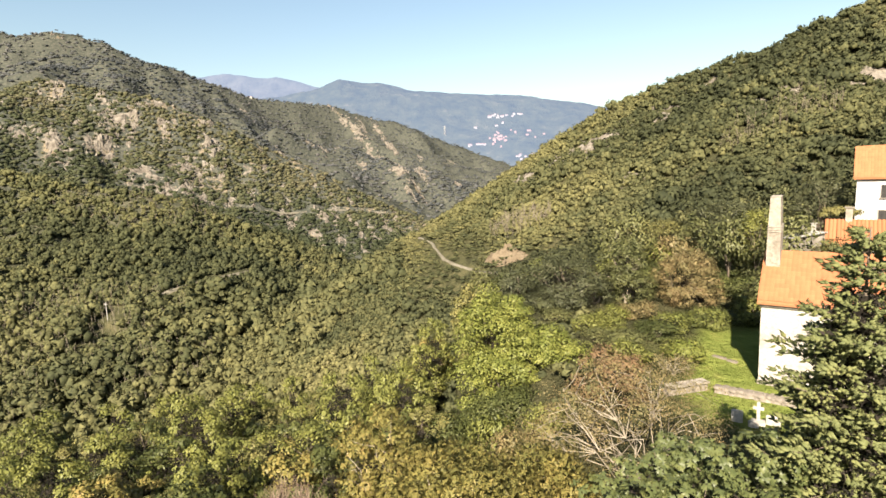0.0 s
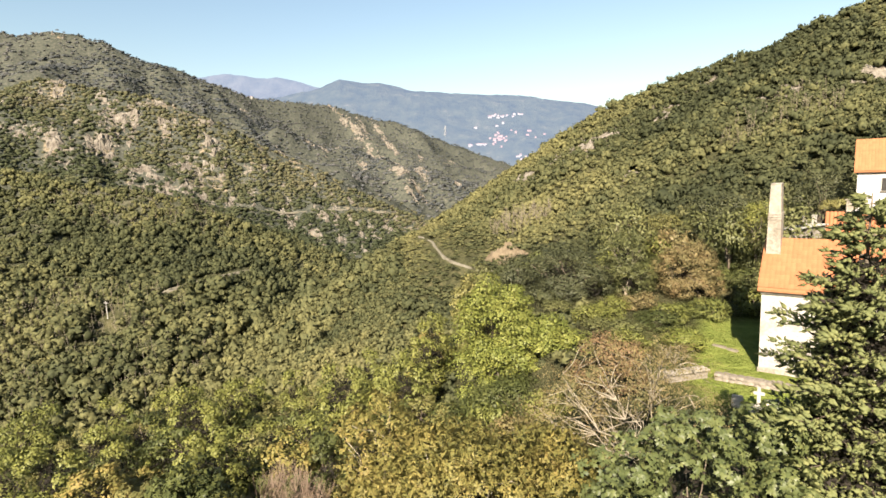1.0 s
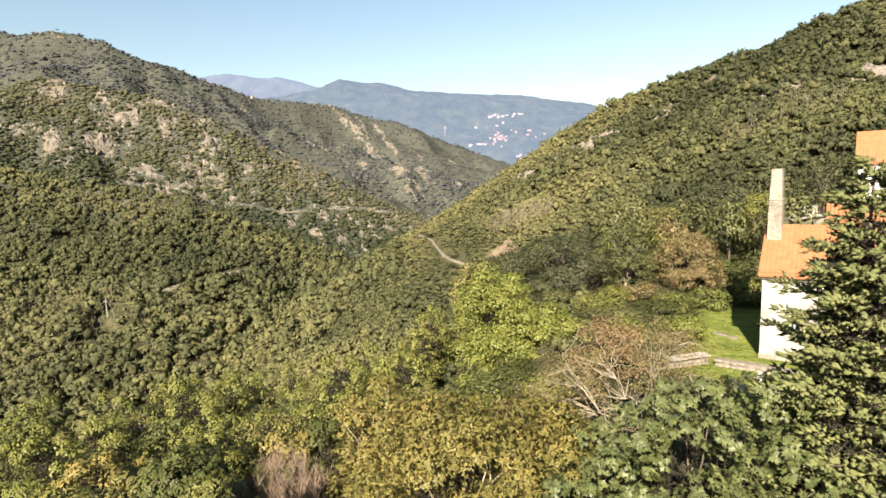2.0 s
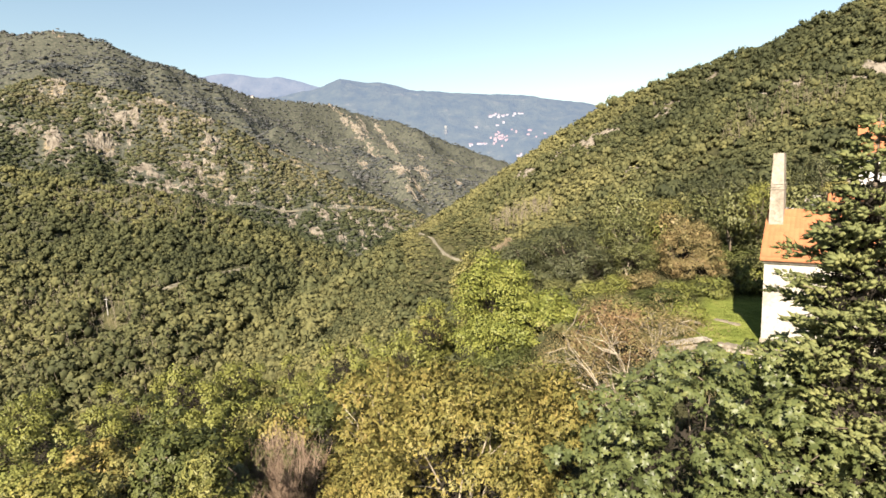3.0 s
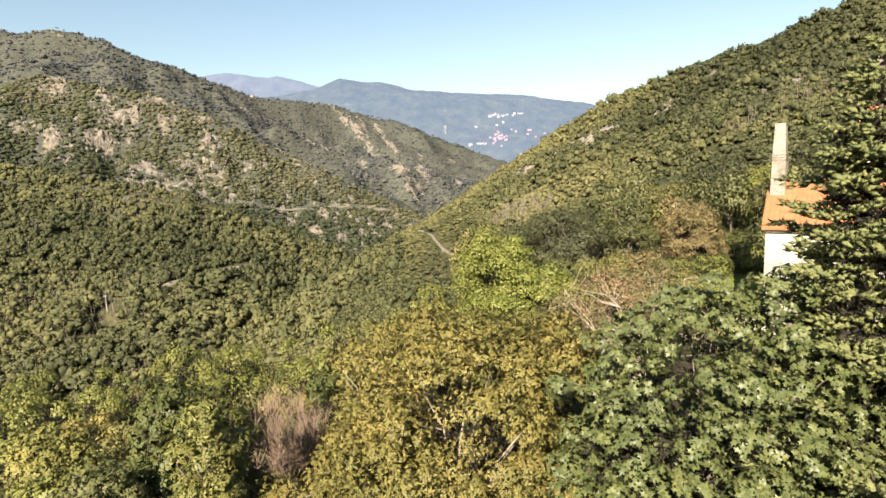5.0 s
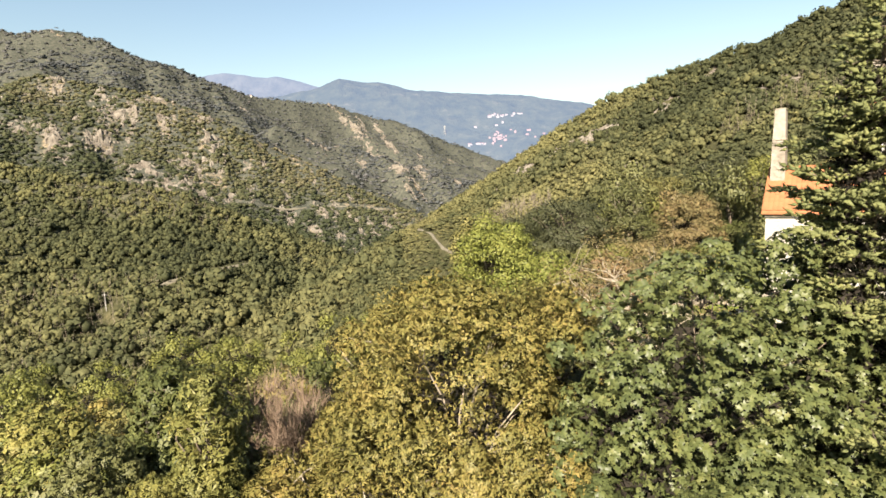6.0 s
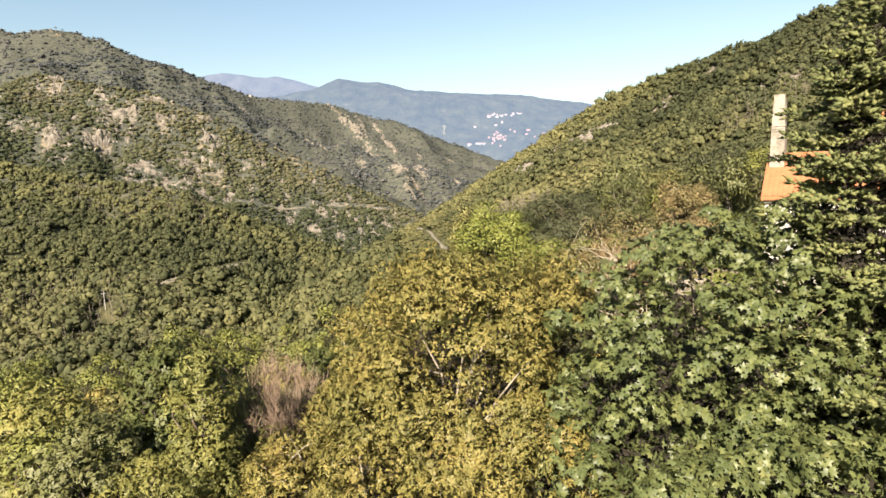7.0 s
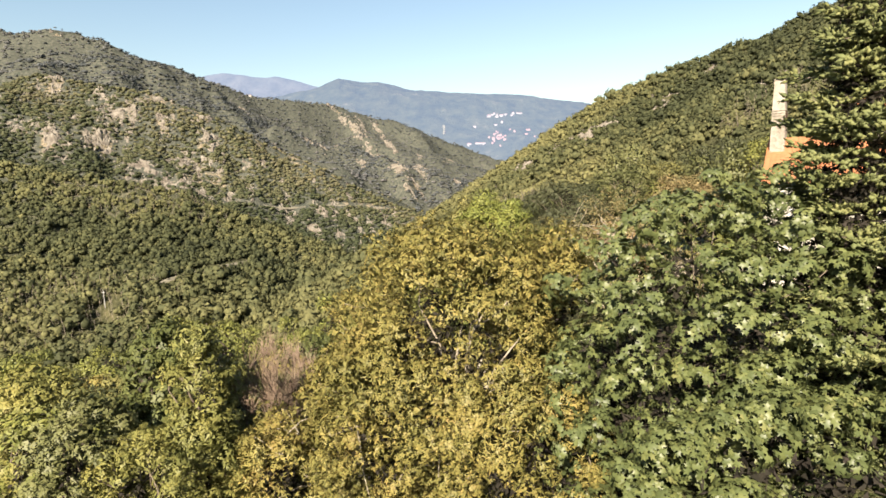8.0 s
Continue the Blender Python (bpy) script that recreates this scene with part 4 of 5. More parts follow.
def tree_parts(root, lobes, rng, trunk_h, trunk_r, leaf, bark, per=70, size=0.12, shape=LEAF_SIMPLE, limbs=14, lean=(0, 0), twigs=3, blades=0, limb_r=0.5, fill=0.0, inner=0.5, heart=0.0, wild=0.035, soft=0.4, reach=30.0, blade=0.125, **kw):
    """Trunk, limbs and crown under the root; places are from the tree's foot."""
    top = np.array([lean[0], lean[1], trunk_h])
    line = limb_line((0, 0, -0.4), top, 0, rng, 7)
    part_mesh = mesh("trunk", *tube(line, np.linspace(trunk_r * 1.25, trunk_r * 0.7, 7), 9), bark, True)
    put("trunk", part_mesh, root)
    c, r = clumps(lobes, rng, inner)
    order = rng.permutation(np.nonzero(np.hypot(c[:, 0], c[:, 1]) < reach)[0])[:limbs]
    lines = []
    for k in order:
        start = line[rng.integers(3, 7)]
        lines.append(limb_line(start, c[k], 0.12 * np.linalg.norm(c[k] - start), rng, 6, wild))
        put("limb", mesh("limb", *tube(lines[-1], np.linspace(trunk_r * limb_r, 0.012, 6), 5), bark, True), root)
    pieces = []
    for k in rng.permutation(len(c))[:limbs * twigs]:
        near = lines[int(np.argmin(np.linalg.norm(c[order] - c[k], axis=1)))][rng.integers(2, 6)]
        if np.linalg.norm(near - c[k]) > 2.4:
            continue
        pieces.append(tube(limb_line(near, c[k] + [0, 0, 0.1], 0.1, rng, 4), np.array([1.0, 0.8, 0.6, 0.3]) * min(0.03, 0.19 * trunk_r), 4))
    tagged(put("branchwork", mesh("branchwork", *joined(pieces), bark, True), root), kind="stuff")
    crown = rosettes(c, r, per, blades, size, shape, rng, **kw) if blades else leaves(c, r, per, size, shape, rng, **kw)
    if fill:
        crown = joined([cores(c, r, fill, rng, int(46 * (0.125 / blade) ** 1.5), blade), crown])
    mid = np.array([q[0] for q in lobes])
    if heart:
        # near-black blades added as the shade seen in the crown's gaps
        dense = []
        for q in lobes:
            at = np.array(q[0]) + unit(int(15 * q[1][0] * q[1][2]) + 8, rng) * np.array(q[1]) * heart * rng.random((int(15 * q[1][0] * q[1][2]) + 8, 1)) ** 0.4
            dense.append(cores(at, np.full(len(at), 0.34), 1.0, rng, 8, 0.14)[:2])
        tagged(put("inner_growth", mesh("inner_growth", *joined(dense), CROWN_SHADE, True), root), kind="stuff")
    v, f, n = crown
    if soft:
        n = norm((1 - soft) * n + soft * norm(v - np.average(mid, axis=0) + np.array([0, 0, 0.5])))
        put("crown", mesh("crown", v, faced(v, f, n), leaf, True, n), root)
    else:
        put("crown", mesh("crown", v, f, leaf, True), root)
    return root


def drop_unused(roots):
    for root in list(roots):
        for ob in (*root.children_recursive, root):
            bpy.data.objects.remove(ob)


def broadleaf(name, label, at, lobes, seed, category="tree", group="", **kw):
    rng = np.random.default_rng(seed)
    return tree_parts(thing(name, at, label, category, group), lobes, rng, **kw)


# ---- the chapel ----
CH_TURN = -36.0
CHAPEL = (18.6, 30.2, -12.7)


def roof_tile_mesh(length, wide, bulge):
    """One barrel tile, tapered, lying along -y with its crown up."""
    v, f, n = [], [], 6
    for y, w in ((0.0, wide * 0.48), (-length, wide * 0.5)):
        for t, dz in ((0.0, 0.0), (1.0, -0.004)):
            for k in range(n + 1):
                a = math.pi * k / n
                v.append((math.cos(a) * (w - 0.012 * t), y, math.sin(a) * (w * bulge) + dz * (1 if 0 < k < n else 0)))
    q = n + 1
    for k in range(n):
        f += [(k, k + 1, 2 * q + k + 1, 2 * q + k), (q + k, 3 * q + k, 3 * q + k + 1, q + k + 1), (k, q + k, q + k + 1, k + 1), (2 * q + k, 2 * q + k + 1, 3 * q + k + 1, 3 * q + k)]
    return mesh("tile", v, f, TILE)


def tiled_slope(roof, x0, x1, slope_len, origin, pitch, step=0.235, run=0.36, each=300, seed=0, bulge=0.1):
    """Rows of barrel tiles down a slope that faces -y; origin at the ridge. Those past the count are joined."""
    rng = random.Random(seed)
    me = roof_tile_mesh(run * 1.03, step * 1.12, bulge)
    base = Matrix.Translation(origin) @ Matrix.Rotation(radians(pitch), 4, "X")
    places = []
    for j in range(int(slope_len / run)):
        for i in range(int((x1 - x0) / step)):
            places.append((x0 + (i + 0.5) * step, -j * run))
    places.sort(key=lambda p: p[0])
    tv = np.array([v.co[:] for v in me.vertices])
    tf = np.array([p.vertices[:] for p in me.polygons])
    rest = []
    for k, (x, y) in enumerate(places):
        m = base @ pose(x + rng.gauss(0, 0.006), y + rng.gauss(0, 0.008), 0.045 + 0.006 * rng.random(), 0.12 + rng.gauss(0, 0.12), rng.gauss(0, 0.5), rng.gauss(0, 0.4))
        if k < each:
            t = new("tile", me)
            t.parent = roof
            t.matrix_basis = m
        else:
            mm = np.array(m)
            rest.append((tv @ mm[:3, :3].T + mm[:3, 3], tf))
    if rest:
        tagged(put("tiles", mesh("tiles", *joined(rest), TILE), roof), kind="stuff")


def gable_block(bm, x0, x1, y0, y1, z_eave, z_ridge, z0=-1.0):
    """A walled block with a pitched top; the ridge runs along x."""
    ym = (y0 + y1) / 2
    ring = [(y0, z0), (y1, z0), (y1, z_eave), (ym, z_ridge), (y0, z_eave)]
    a = [bm.verts.new((x0, y, z)) for y, z in ring]
    b = [bm.verts.new((x1, y, z)) for y, z in ring]
    bm.faces.new(a[::-1]), bm.faces.new(b)
    for k in range(5):
        bm.faces.new((a[k], a[(k + 1) % 5], b[(k + 1) % 5], b[k]))
    bmesh.ops.recalc_face_normals(bm, faces=bm.faces)
    return bm


def roof_slab(bm, x0, x1, y_low, z_low, y_ridge, z_ridge, thick=0.12):
    vs = []
    for x in (x0, x1):
        for y, z in ((y_low, z_low), (y_ridge, z_ridge)):
            for d in (0, thick):
                vs.append(bm.verts.new((x, y, z - d)))
    a = vs
    for q in ((0, 2, 6, 4), (1, 5, 7, 3), (0, 1, 3, 2), (4, 6, 7, 5), (0, 4, 5, 1), (2, 3, 7, 6)):
        bm.faces.new([a[i] for i in q])
    bmesh.ops.recalc_face_normals(bm, faces=bm.faces)


def chapel():
    root = thing("chapel", CHAPEL, "whitewashed stone chapel with terracotta roof and bell gable", "chapel", turn=CH_TURN)
    L, W, eave, ridge = 13.0, 7.0, 4.9, 7.15
    part("wall", gable_block(bmesh.new(), 0, L, 0, W, eave, ridge), PLASTER, root)
    roof = part("roof", (lambda b: (roof_slab(b, -0.18, L + 0.2, -0.3, eave + 0.0, W / 2, ridge + 0.14), roof_slab(b, -0.18, L + 0.2, W + 0.3, eave + 0.0, W / 2, ridge + 0.14), b)[2])(bmesh.new()), TILE, root)
    part("cornice", box(bmesh.new(), -0.05, L, -0.14, 0.0, eave - 0.28, eave - 0.1, 0.02), STONE, root)
    pitch = math.degrees(math.atan2(ridge + 0.14 - eave, W / 2 + 0.3))
    tiled_slope(roof, -0.18, L + 0.2, 4.5, (0, W / 2, ridge + 0.12), pitch, each=290, seed=3)
    # bell gable: a wall that stands on the end gable, stepped in at a moulding
    g = bmesh.new()
    zc = ridge + 1.62
    for x0, x1, y0, y1, z0, z1, tx in ((-0.05, 0.69, 2.2, 4.3, eave + 0.9, zc, 0.05), (-0.01, 0.62, 2.35, 4.2, zc, zc + 1.75, 0.06)):
        r = bmesh.ops.create_cube(g, size=1, matrix=Matrix.Translation(((x0 + x1) / 2, (y0 + y1) / 2, (z0 + z1) / 2)) @ Matrix.Diagonal((x1 - x0, y1 - y0, z1 - z0, 1)))
        for v in r["verts"]:
            if v.co.z > (z0 + z1) / 2:
                v.co.x += tx if v.co.x < (x0 + x1) / 2 else -tx
    part("bell_gable", g, STONE, root, "tapering pale stone bell gable")
    for z in (zc - 0.26, zc - 0.12, zc + 0.02):
        part("moulding", box(bmesh.new(), -0.03, 0.68, 2.16, 4.34, z, z + 0.07, 0.02), STONE, root)
    part("capping", box(bmesh.new(), 0.03, 0.58, 2.35, 4.2, zc + 1.75, zc + 1.81, 0.02), STONE, root)
    part("plinth", box(bmesh.new(), -0.06, L, -0.06, 0.0, -0.5, 0.35, 0.02), STONE, root)


chapel()


# ---- houses up the hamlet ----
def window(root, x, z, w, h, y=0.0):
    win = part("window", box(bmesh.new(), x, x + w, y + 0.02, y + 0.06, z, z + h), DARK_WOOD, root, "dark window opening")
    f = bmesh.new()
    for a in ((x - 0.06, x, z - 0.06, z + h + 0.06), (x + w, x + w + 0.06, z - 0.06, z + h + 0.06), (x, x + w, z + h, z + h + 0.06)):
        box(f, a[0], a[1], y - 0.03, y + 0.03, a[2], a[3])
    part("frame", f, PLASTER, win)
    part("sill", box(bmesh.new(), x - 0.1, x + w + 0.1, y - 0.12, y + 0.02, z - 0.1, z - 0.04, 0.01), STONE, win)


def house(name, at, turn, label, L, W, eave, ridge, wins, seed, each, step=0.27, bulge=0.12, run=0.42):
    root = thing(name, at, label, "house", turn=turn)
    part("wall", gable_block(bmesh.new(), 0, L, 0, W, eave, ridge), HOUSE_PAINT, root)
    b = bmesh.new()
    roof_slab(b, -0.3, L + 0.3, -0.35, eave - 0.05, W / 2, ridge + 0.12)
    roof_slab(b, -0.3, L + 0.3, W + 0.35, eave - 0.05, W / 2, ridge + 0.12)
    roof = part("roof", b, TILE, root)
    pitch = math.degrees(math.atan2(ridge + 0.17 - eave, W / 2 + 0.35))
    tiled_slope(roof, -0.3, L + 0.3, math.hypot(ridge + 0.17 - eave, W / 2 + 0.35), (0, W / 2, ridge + 0.1), pitch, each=each, seed=seed, step=step, run=run, bulge=bulge)
    for x, z, w, h in wins:
        window(root, x, z, w, h, -0.07)
    return root


house("house", (44.6, 57.0, -8.1), -38, "tall white hamlet house with terracotta roof", 9, 7.0, 6.0, 9.2, [(2.0, 3.9, 0.75, 1.3), (1.9, 1.5, 0.8, 1.1)], 7, 200)
house("low_house", (37.0, 50.4, -10.6), -37, "low white outbuilding under a wavy tiled roof", 9, 4.5, 2.6, 4.6, [(3.4, 0.7, 0.7, 1.0)], 8, 240, 0.3, 0.8, 2.6)


def lean_to():
    """The pale flat-roofed annexe in front of the hamlet, with two vent stacks."""
    a, b = Vector((29.9, 45.2, -6.55)), Vector((35.4, 48.2, -6.2))
    r = thing("annexe", (a.x, a.y, -9.4), "low annexe with a pale grey sheet roof and two vent stacks", "shed", turn=math.degrees(math.atan2(b.y - a.y, b.x - a.x)))
    L = (b - a).length
    part("wall", box(bmesh.new(), 0.15, L - 0.1, 0.2, 1.2, -1.5, 2.75), STONE, r)
    roof = part("roof", box(bmesh.new(), 0, L, 0, 1.4, 2.8, 2.9, 0.02), GREY_SHEET, r)
    for k in range(9):
        part("seam", box(bmesh.new(), 0.3 + k * L / 9, 0.36 + k * L / 9, 0.01, 1.39, 2.9, 2.94), GREY_SHEET, roof)
    for x in (4.2, 5.8):
        v = part("vent_pipe", box(bmesh.new(), x, x + 0.3, 0.9, 1.2, 2.902, 3.6, 0.02), PLASTER, r)
        part("cap", box(bmesh.new(), x - 0.05, x + 0.35, 0.85, 1.25, 3.602, 3.68, 0.01), PLASTER, v)


lean_to()


def chimney(at, label):
    c = thing("chimney", at, label, "chimney", turn=-37)
    part("shaft", box(bmesh.new(), -0.27, 0.27, -0.25, 0.25, -0.8, 1.2, 0.03), STONE, c)
    part("cap", box(bmesh.new(), -0.4, 0.4, -0.36, 0.36, 1.2, 1.3, 0.02), STONE, c)


chimney((39.5, 51.2, -5.9), "short rendered chimney on the low tiled roof")


# ---- low walls and graves below the chapel ----
def rubble_wall(name, label, a, b, tall, thick, seed, coping=True, loose=1.0):
    rng = random.Random(seed)
    a, b = Vector(a), Vector(b)
    L = (b - a).length
    root = thing(name, a, label, "wall", turn=math.degrees(math.atan2(b.y - a.y, b.x - a.x)))
    part("core", box(bmesh.new(), 0.02, L - 0.02, -thick * 0.4, thick * 0.4, -0.4, tall - 0.04), RUBBLE, root)
    z = 0.0
    while z < tall - 0.05:
        h = min(0.16 + 0.08 * rng.random(), tall - z)
        x = -0.1 * rng.random()
        while x < L:
            w = 0.22 + 0.3 * rng.random()
            stone = part("stone", box(bmesh.new(), -w / 2, min(w / 2 - 0.025, L - x - w / 2), -thick / 2 - 0.1 * loose * rng.random(), thick / 2 + 0.1 * loose * rng.random(), 0, h - 0.03 * rng.random(), 0.03), RUBBLE, root)
            stone.matrix_basis = pose(x + w / 2, 0, z, rng.gauss(0, 5 * loose), rng.gauss(0, 5 * loose), rng.gauss(0, 9 * loose))
            x += w
        z += h
    if coping:
        x = 0.0
        while x < L:
            w = 0.5 + 0.3 * rng.random()
            part("coping_slab", box(bmesh.new(), x, min(x + w - 0.02, L + 0.05), -thick / 2 - 0.12, thick / 2 + 0.12, tall, tall + 0.09, 0.015), STONE, root)
            x += w


rubble_wall("low_wall", "low stone wall with pale coping slabs at the lawn edge", (13.0, 29.2, -12.7), (15.4, 29.8, -12.65), 0.5, 0.4, 1, loose=0.25)
rubble_wall("terrace_wall", "crumbling dry stone terrace wall below the chapel", (15.8, 29.5, -12.9), (19.2, 26.9, -12.9), 0.6, 0.6, 2, False)


def kerb_stone(x, y, w, turn):
    k = tagged(part("kerb_stone", box(bmesh.new(), -w / 2, w / 2, -0.16, 0.16, -0.15, 0.16, 0.05), RUBBLE, None), "flat pale stone lying at the lawn's edge", "stone", "lawn stones")
    k.matrix_basis = pose(x, y, -12.65, 3, -2, turn)


for stone in ((18.6, 34.4, 0.9, -58), (19.0, 33.6, 0.7, -62)):
    kerb_stone(*stone)


def graves():
    g = thing("grave_cross", (15.8, 25.5, -12.75), "white stone cross on a plinth in the grass", "cross", turn=-30)
    part("plinth", box(bmesh.new(), -0.3, 0.3, -0.22, 0.22, -0.2, 0.3, 0.02), PLASTER, g)
    c = bmesh.new()
    box(c, -0.075, 0.075, -0.07, 0.07, 0.3, 1.25, 0.015)
    part("shaft", c, PLASTER, g)
    part("arm", box(bmesh.new(), -0.23, 0.23, -0.066, 0.066, 0.86, 1.0, 0.015), PLASTER, g)
    for x, y, w, h, lean in ((14.95, 25.8, 0.5, 0.75, 4), (16.4, 25.3, 0.6, 0.6, -5), (15.4, 25.2, 0.45, 0.45, 3)):
        s = thing("gravestone", (x, y, -12.75), "small weathered white gravestone in the grass", "gravestone", "graves", -30)
        b = box(bmesh.new(), -w / 2, w / 2, -0.07, 0.07, -0.2, h, 0.03)
        part("slab", b, PLASTER, s)
        part("kerb", box(bmesh.new(), -w / 2 - 0.1, w / 2 + 0.1, -1.0, -0.1, -0.2, 0.08, 0.02), RUBBLE, s)


graves()


# ---- poles, far houses and the pylon ----
def pole(at, tall, label):
    p = thing("power_pole", (*at, height(*at)), label, "pole", "power poles")
    put("post", mesh("post", *tube([(0, 0, -1), (0, 0, tall * 0.5), (0.05, 0, tall)], [0.22, 0.19, 0.14], 8), GREY_SHEET, True), p)
    part("crossarm", box(bmesh.new(), -1.1, 1.1, -0.1, 0.1, tall - 1.3, tall - 1.1), GREY_SHEET, p)


pole((-179, 270), 9.6, "pale concrete power pole among the valley scrub")
pole((-33, 650), 26, "pale concrete post at the valley narrows")


def on_far(side, slope):
    """A place on the far mountains by its bearing and its rise."""
    grid = far_v.reshape(26, -1, 3)
    col = grid[:, np.argmin(np.abs(grid[0, :, 0] / grid[0, :, 1] - side))]
    rise = col[:, 2] / col[:, 1]
    k = min(max(int(np.argmax(rise > slope)), 1), 25)
    t = (slope - rise[k - 1]) / (rise[k] - rise[k - 1])
    p = col[k - 1] + (col[k] - col[k - 1]) * min(max(t, 0), 1)
    return np.array([side * p[1], p[1], p[2]])


def villages():
    rng = np.random.default_rng(101)
    # village walls carry the same added haze glow as the mountains
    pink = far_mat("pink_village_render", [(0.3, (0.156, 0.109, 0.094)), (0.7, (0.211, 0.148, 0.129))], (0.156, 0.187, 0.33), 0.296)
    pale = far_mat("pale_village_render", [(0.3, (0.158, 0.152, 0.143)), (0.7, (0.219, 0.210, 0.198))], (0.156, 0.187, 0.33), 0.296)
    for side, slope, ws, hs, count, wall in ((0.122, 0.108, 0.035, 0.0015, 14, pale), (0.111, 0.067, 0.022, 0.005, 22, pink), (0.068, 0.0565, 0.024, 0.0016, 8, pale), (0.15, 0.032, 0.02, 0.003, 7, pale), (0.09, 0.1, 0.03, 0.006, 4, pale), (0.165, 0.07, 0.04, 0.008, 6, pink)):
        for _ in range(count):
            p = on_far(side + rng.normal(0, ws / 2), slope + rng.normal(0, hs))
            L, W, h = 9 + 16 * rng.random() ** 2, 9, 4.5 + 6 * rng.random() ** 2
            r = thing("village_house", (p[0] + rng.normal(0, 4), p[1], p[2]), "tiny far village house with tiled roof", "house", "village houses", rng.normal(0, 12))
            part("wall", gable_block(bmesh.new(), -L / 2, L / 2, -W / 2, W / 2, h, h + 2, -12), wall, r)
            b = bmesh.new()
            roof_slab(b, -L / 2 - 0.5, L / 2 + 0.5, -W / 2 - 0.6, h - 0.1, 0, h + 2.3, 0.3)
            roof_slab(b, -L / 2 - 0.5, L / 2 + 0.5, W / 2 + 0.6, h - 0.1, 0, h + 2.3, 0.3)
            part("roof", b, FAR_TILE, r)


villages()


def ridge_house(x, y):
    r = thing("ridge_house", (x, y, height(x, y)), "lonely white house high on the mountain ridge", "house")
    part("wall", gable_block(bmesh.new(), -5, 5, -3.5, 3.5, 3.2, 4.6, -6), PLASTER, r)
    b = bmesh.new()
    roof_slab(b, -5.4, 5.4, -3.9, 3.1, 0, 4.9, 0.3)
    roof_slab(b, -5.4, 5.4, 3.9, 3.1, 0, 4.9, 0.3)
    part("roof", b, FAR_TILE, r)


ridge_house(-664, 1900)


def pylon():
    p = on_far(0.008, 0.078)
    r = thing("pylon", tuple(p), "far lattice steel power pylon on the hillside", "pylon")
    H = 52
    for sx in (-1, 1):
        for sy in (-1, 1):
            put("leg", mesh("leg", *tube([(sx * 5, sy * 5, -6), (sx * 1, sy * 1, H)], [0.7, 0.5], 4), GREY_SHEET), r)
    for z in (H * 0.7, H * 0.85):
        part("crossarm", box(bmesh.new(), -9, 9, -0.6, 0.6, z, z + 1.2), GREY_SHEET, r)
    for k in range(6):
        w0, w1 = 5 - 4 * k / 6, 5 - 4 * (k + 1) / 6
        for s in (-1, 1):
            put("brace", mesh("brace", *tube([(-s * w0, -w0, H * k / 6), (s * w1, -w1, H * (k + 1) / 6)], [0.35, 0.35], 4), GREY_SHEET), r)


pylon()


# the big fig below the drone
broadleaf("fig_tree", "large fig tree with broad glossy green leaves on the terrace", (7.5, 14.2, -14.9),
          [((0, -0.2, 3.6), (4.1, 2.8, 4.3), 150, 0.5), ((-2.3, -1.0, 2.2), (2.0, 1.7, 3.4), 40, 0.5), ((3.4, -1.2, 2.2), (2.6, 1.8, 3.2), 38, 0.5), ((4.6, -1.8, 4.0), (2.4, 1.5, 2.6), 40, 0.5), ((0.6, -1.7, 0.9), (4.6, 1.9, 2.2), 92, 0.5), ((0.8, -3.8, 2.3), (4.6, 1.4, 1.5), 84, 0.45), ((4.4, -4.6, 4.2), (2.6, 1.6, 3.2), 76, 0.5)], 11,
          trunk_h=3.0, trunk_r=0.2, leaf=FIG_LEAF, bark=BARK, per=18, blades=6, size=0.16, reach=3.6, shape=LEAF_FIG, limbs=7, lift=0.4, limb_r=0.14, inner=0.72, heart=0.78, wild=0.06, droop=0.05, soft=0.0)
# the ochre chestnut beside it, and its greener neighbour
broadleaf("ochre_tree", "autumn tree with dense ochre leaves and pale twisted branches", (1.0, 15.6, -17.4),
          [((0.2, 0, 5.2), (3.2, 2.8, 4.2), 300, 0.5), ((1.6, -2.3, 3.4), (2.1, 1.7, 2.8), 120, 0.45), ((-1.9, -0.8, 3.7), (1.9, 1.8, 3.0), 120, 0.45), ((2.7, 0.4, 6.8), (1.8, 1.7, 2.3), 90, 0.5)], 12,
          trunk_h=3.2, trunk_r=0.18, leaf=OCHRE, bark=PALE_BARK, per=26, blades=8, blade=0.075, size=0.082, shape=LEAF_LONG, limbs=26, limb_r=0.3, fill=0.85, inner=0.7, heart=0.55, soft=0.45)
broadleaf("olive_ochre_tree", "bushy autumn tree turning from olive to ochre", (-2.4, 17.0, -18.8),
          [((0.7, 0, 3.9), (2.0, 2.2, 3.1), 120, 0.5), ((-1.9, 0.0, 3.0), (1.5, 1.4, 1.9), 70, 0.45), ((1.4, -1.8, 2.4), (1.8, 1.5, 2.2), 60, 0.45)], 16,
          trunk_h=2.4, trunk_r=0.14, leaf=OCHRE, bark=PALE_BARK, per=24, blades=8, blade=0.08, size=0.088, shape=LEAF_LONG, limbs=14, limb_r=0.35, fill=0.85, inner=0.7, heart=0.55, soft=0.45)
broadleaf("column_tree", "tall narrow tree turning yellow-olive at the grove's edge", (-6.7, 17.2, -19.9),
          [((0, 0, 6.0), (0.95, 1.0, 2.7), 56, 0.45), ((-0.1, -0.3, 3.2), (1.3, 1.3, 3.0), 60, 0.5)], 24,
          trunk_h=5.0, trunk_r=0.12, leaf=GOLD_GREEN, bark=BARK, per=20, blades=7, size=0.12, shape=LEAF_LONG, limbs=10, fill=0.85, inner=0.75, heart=0.55)
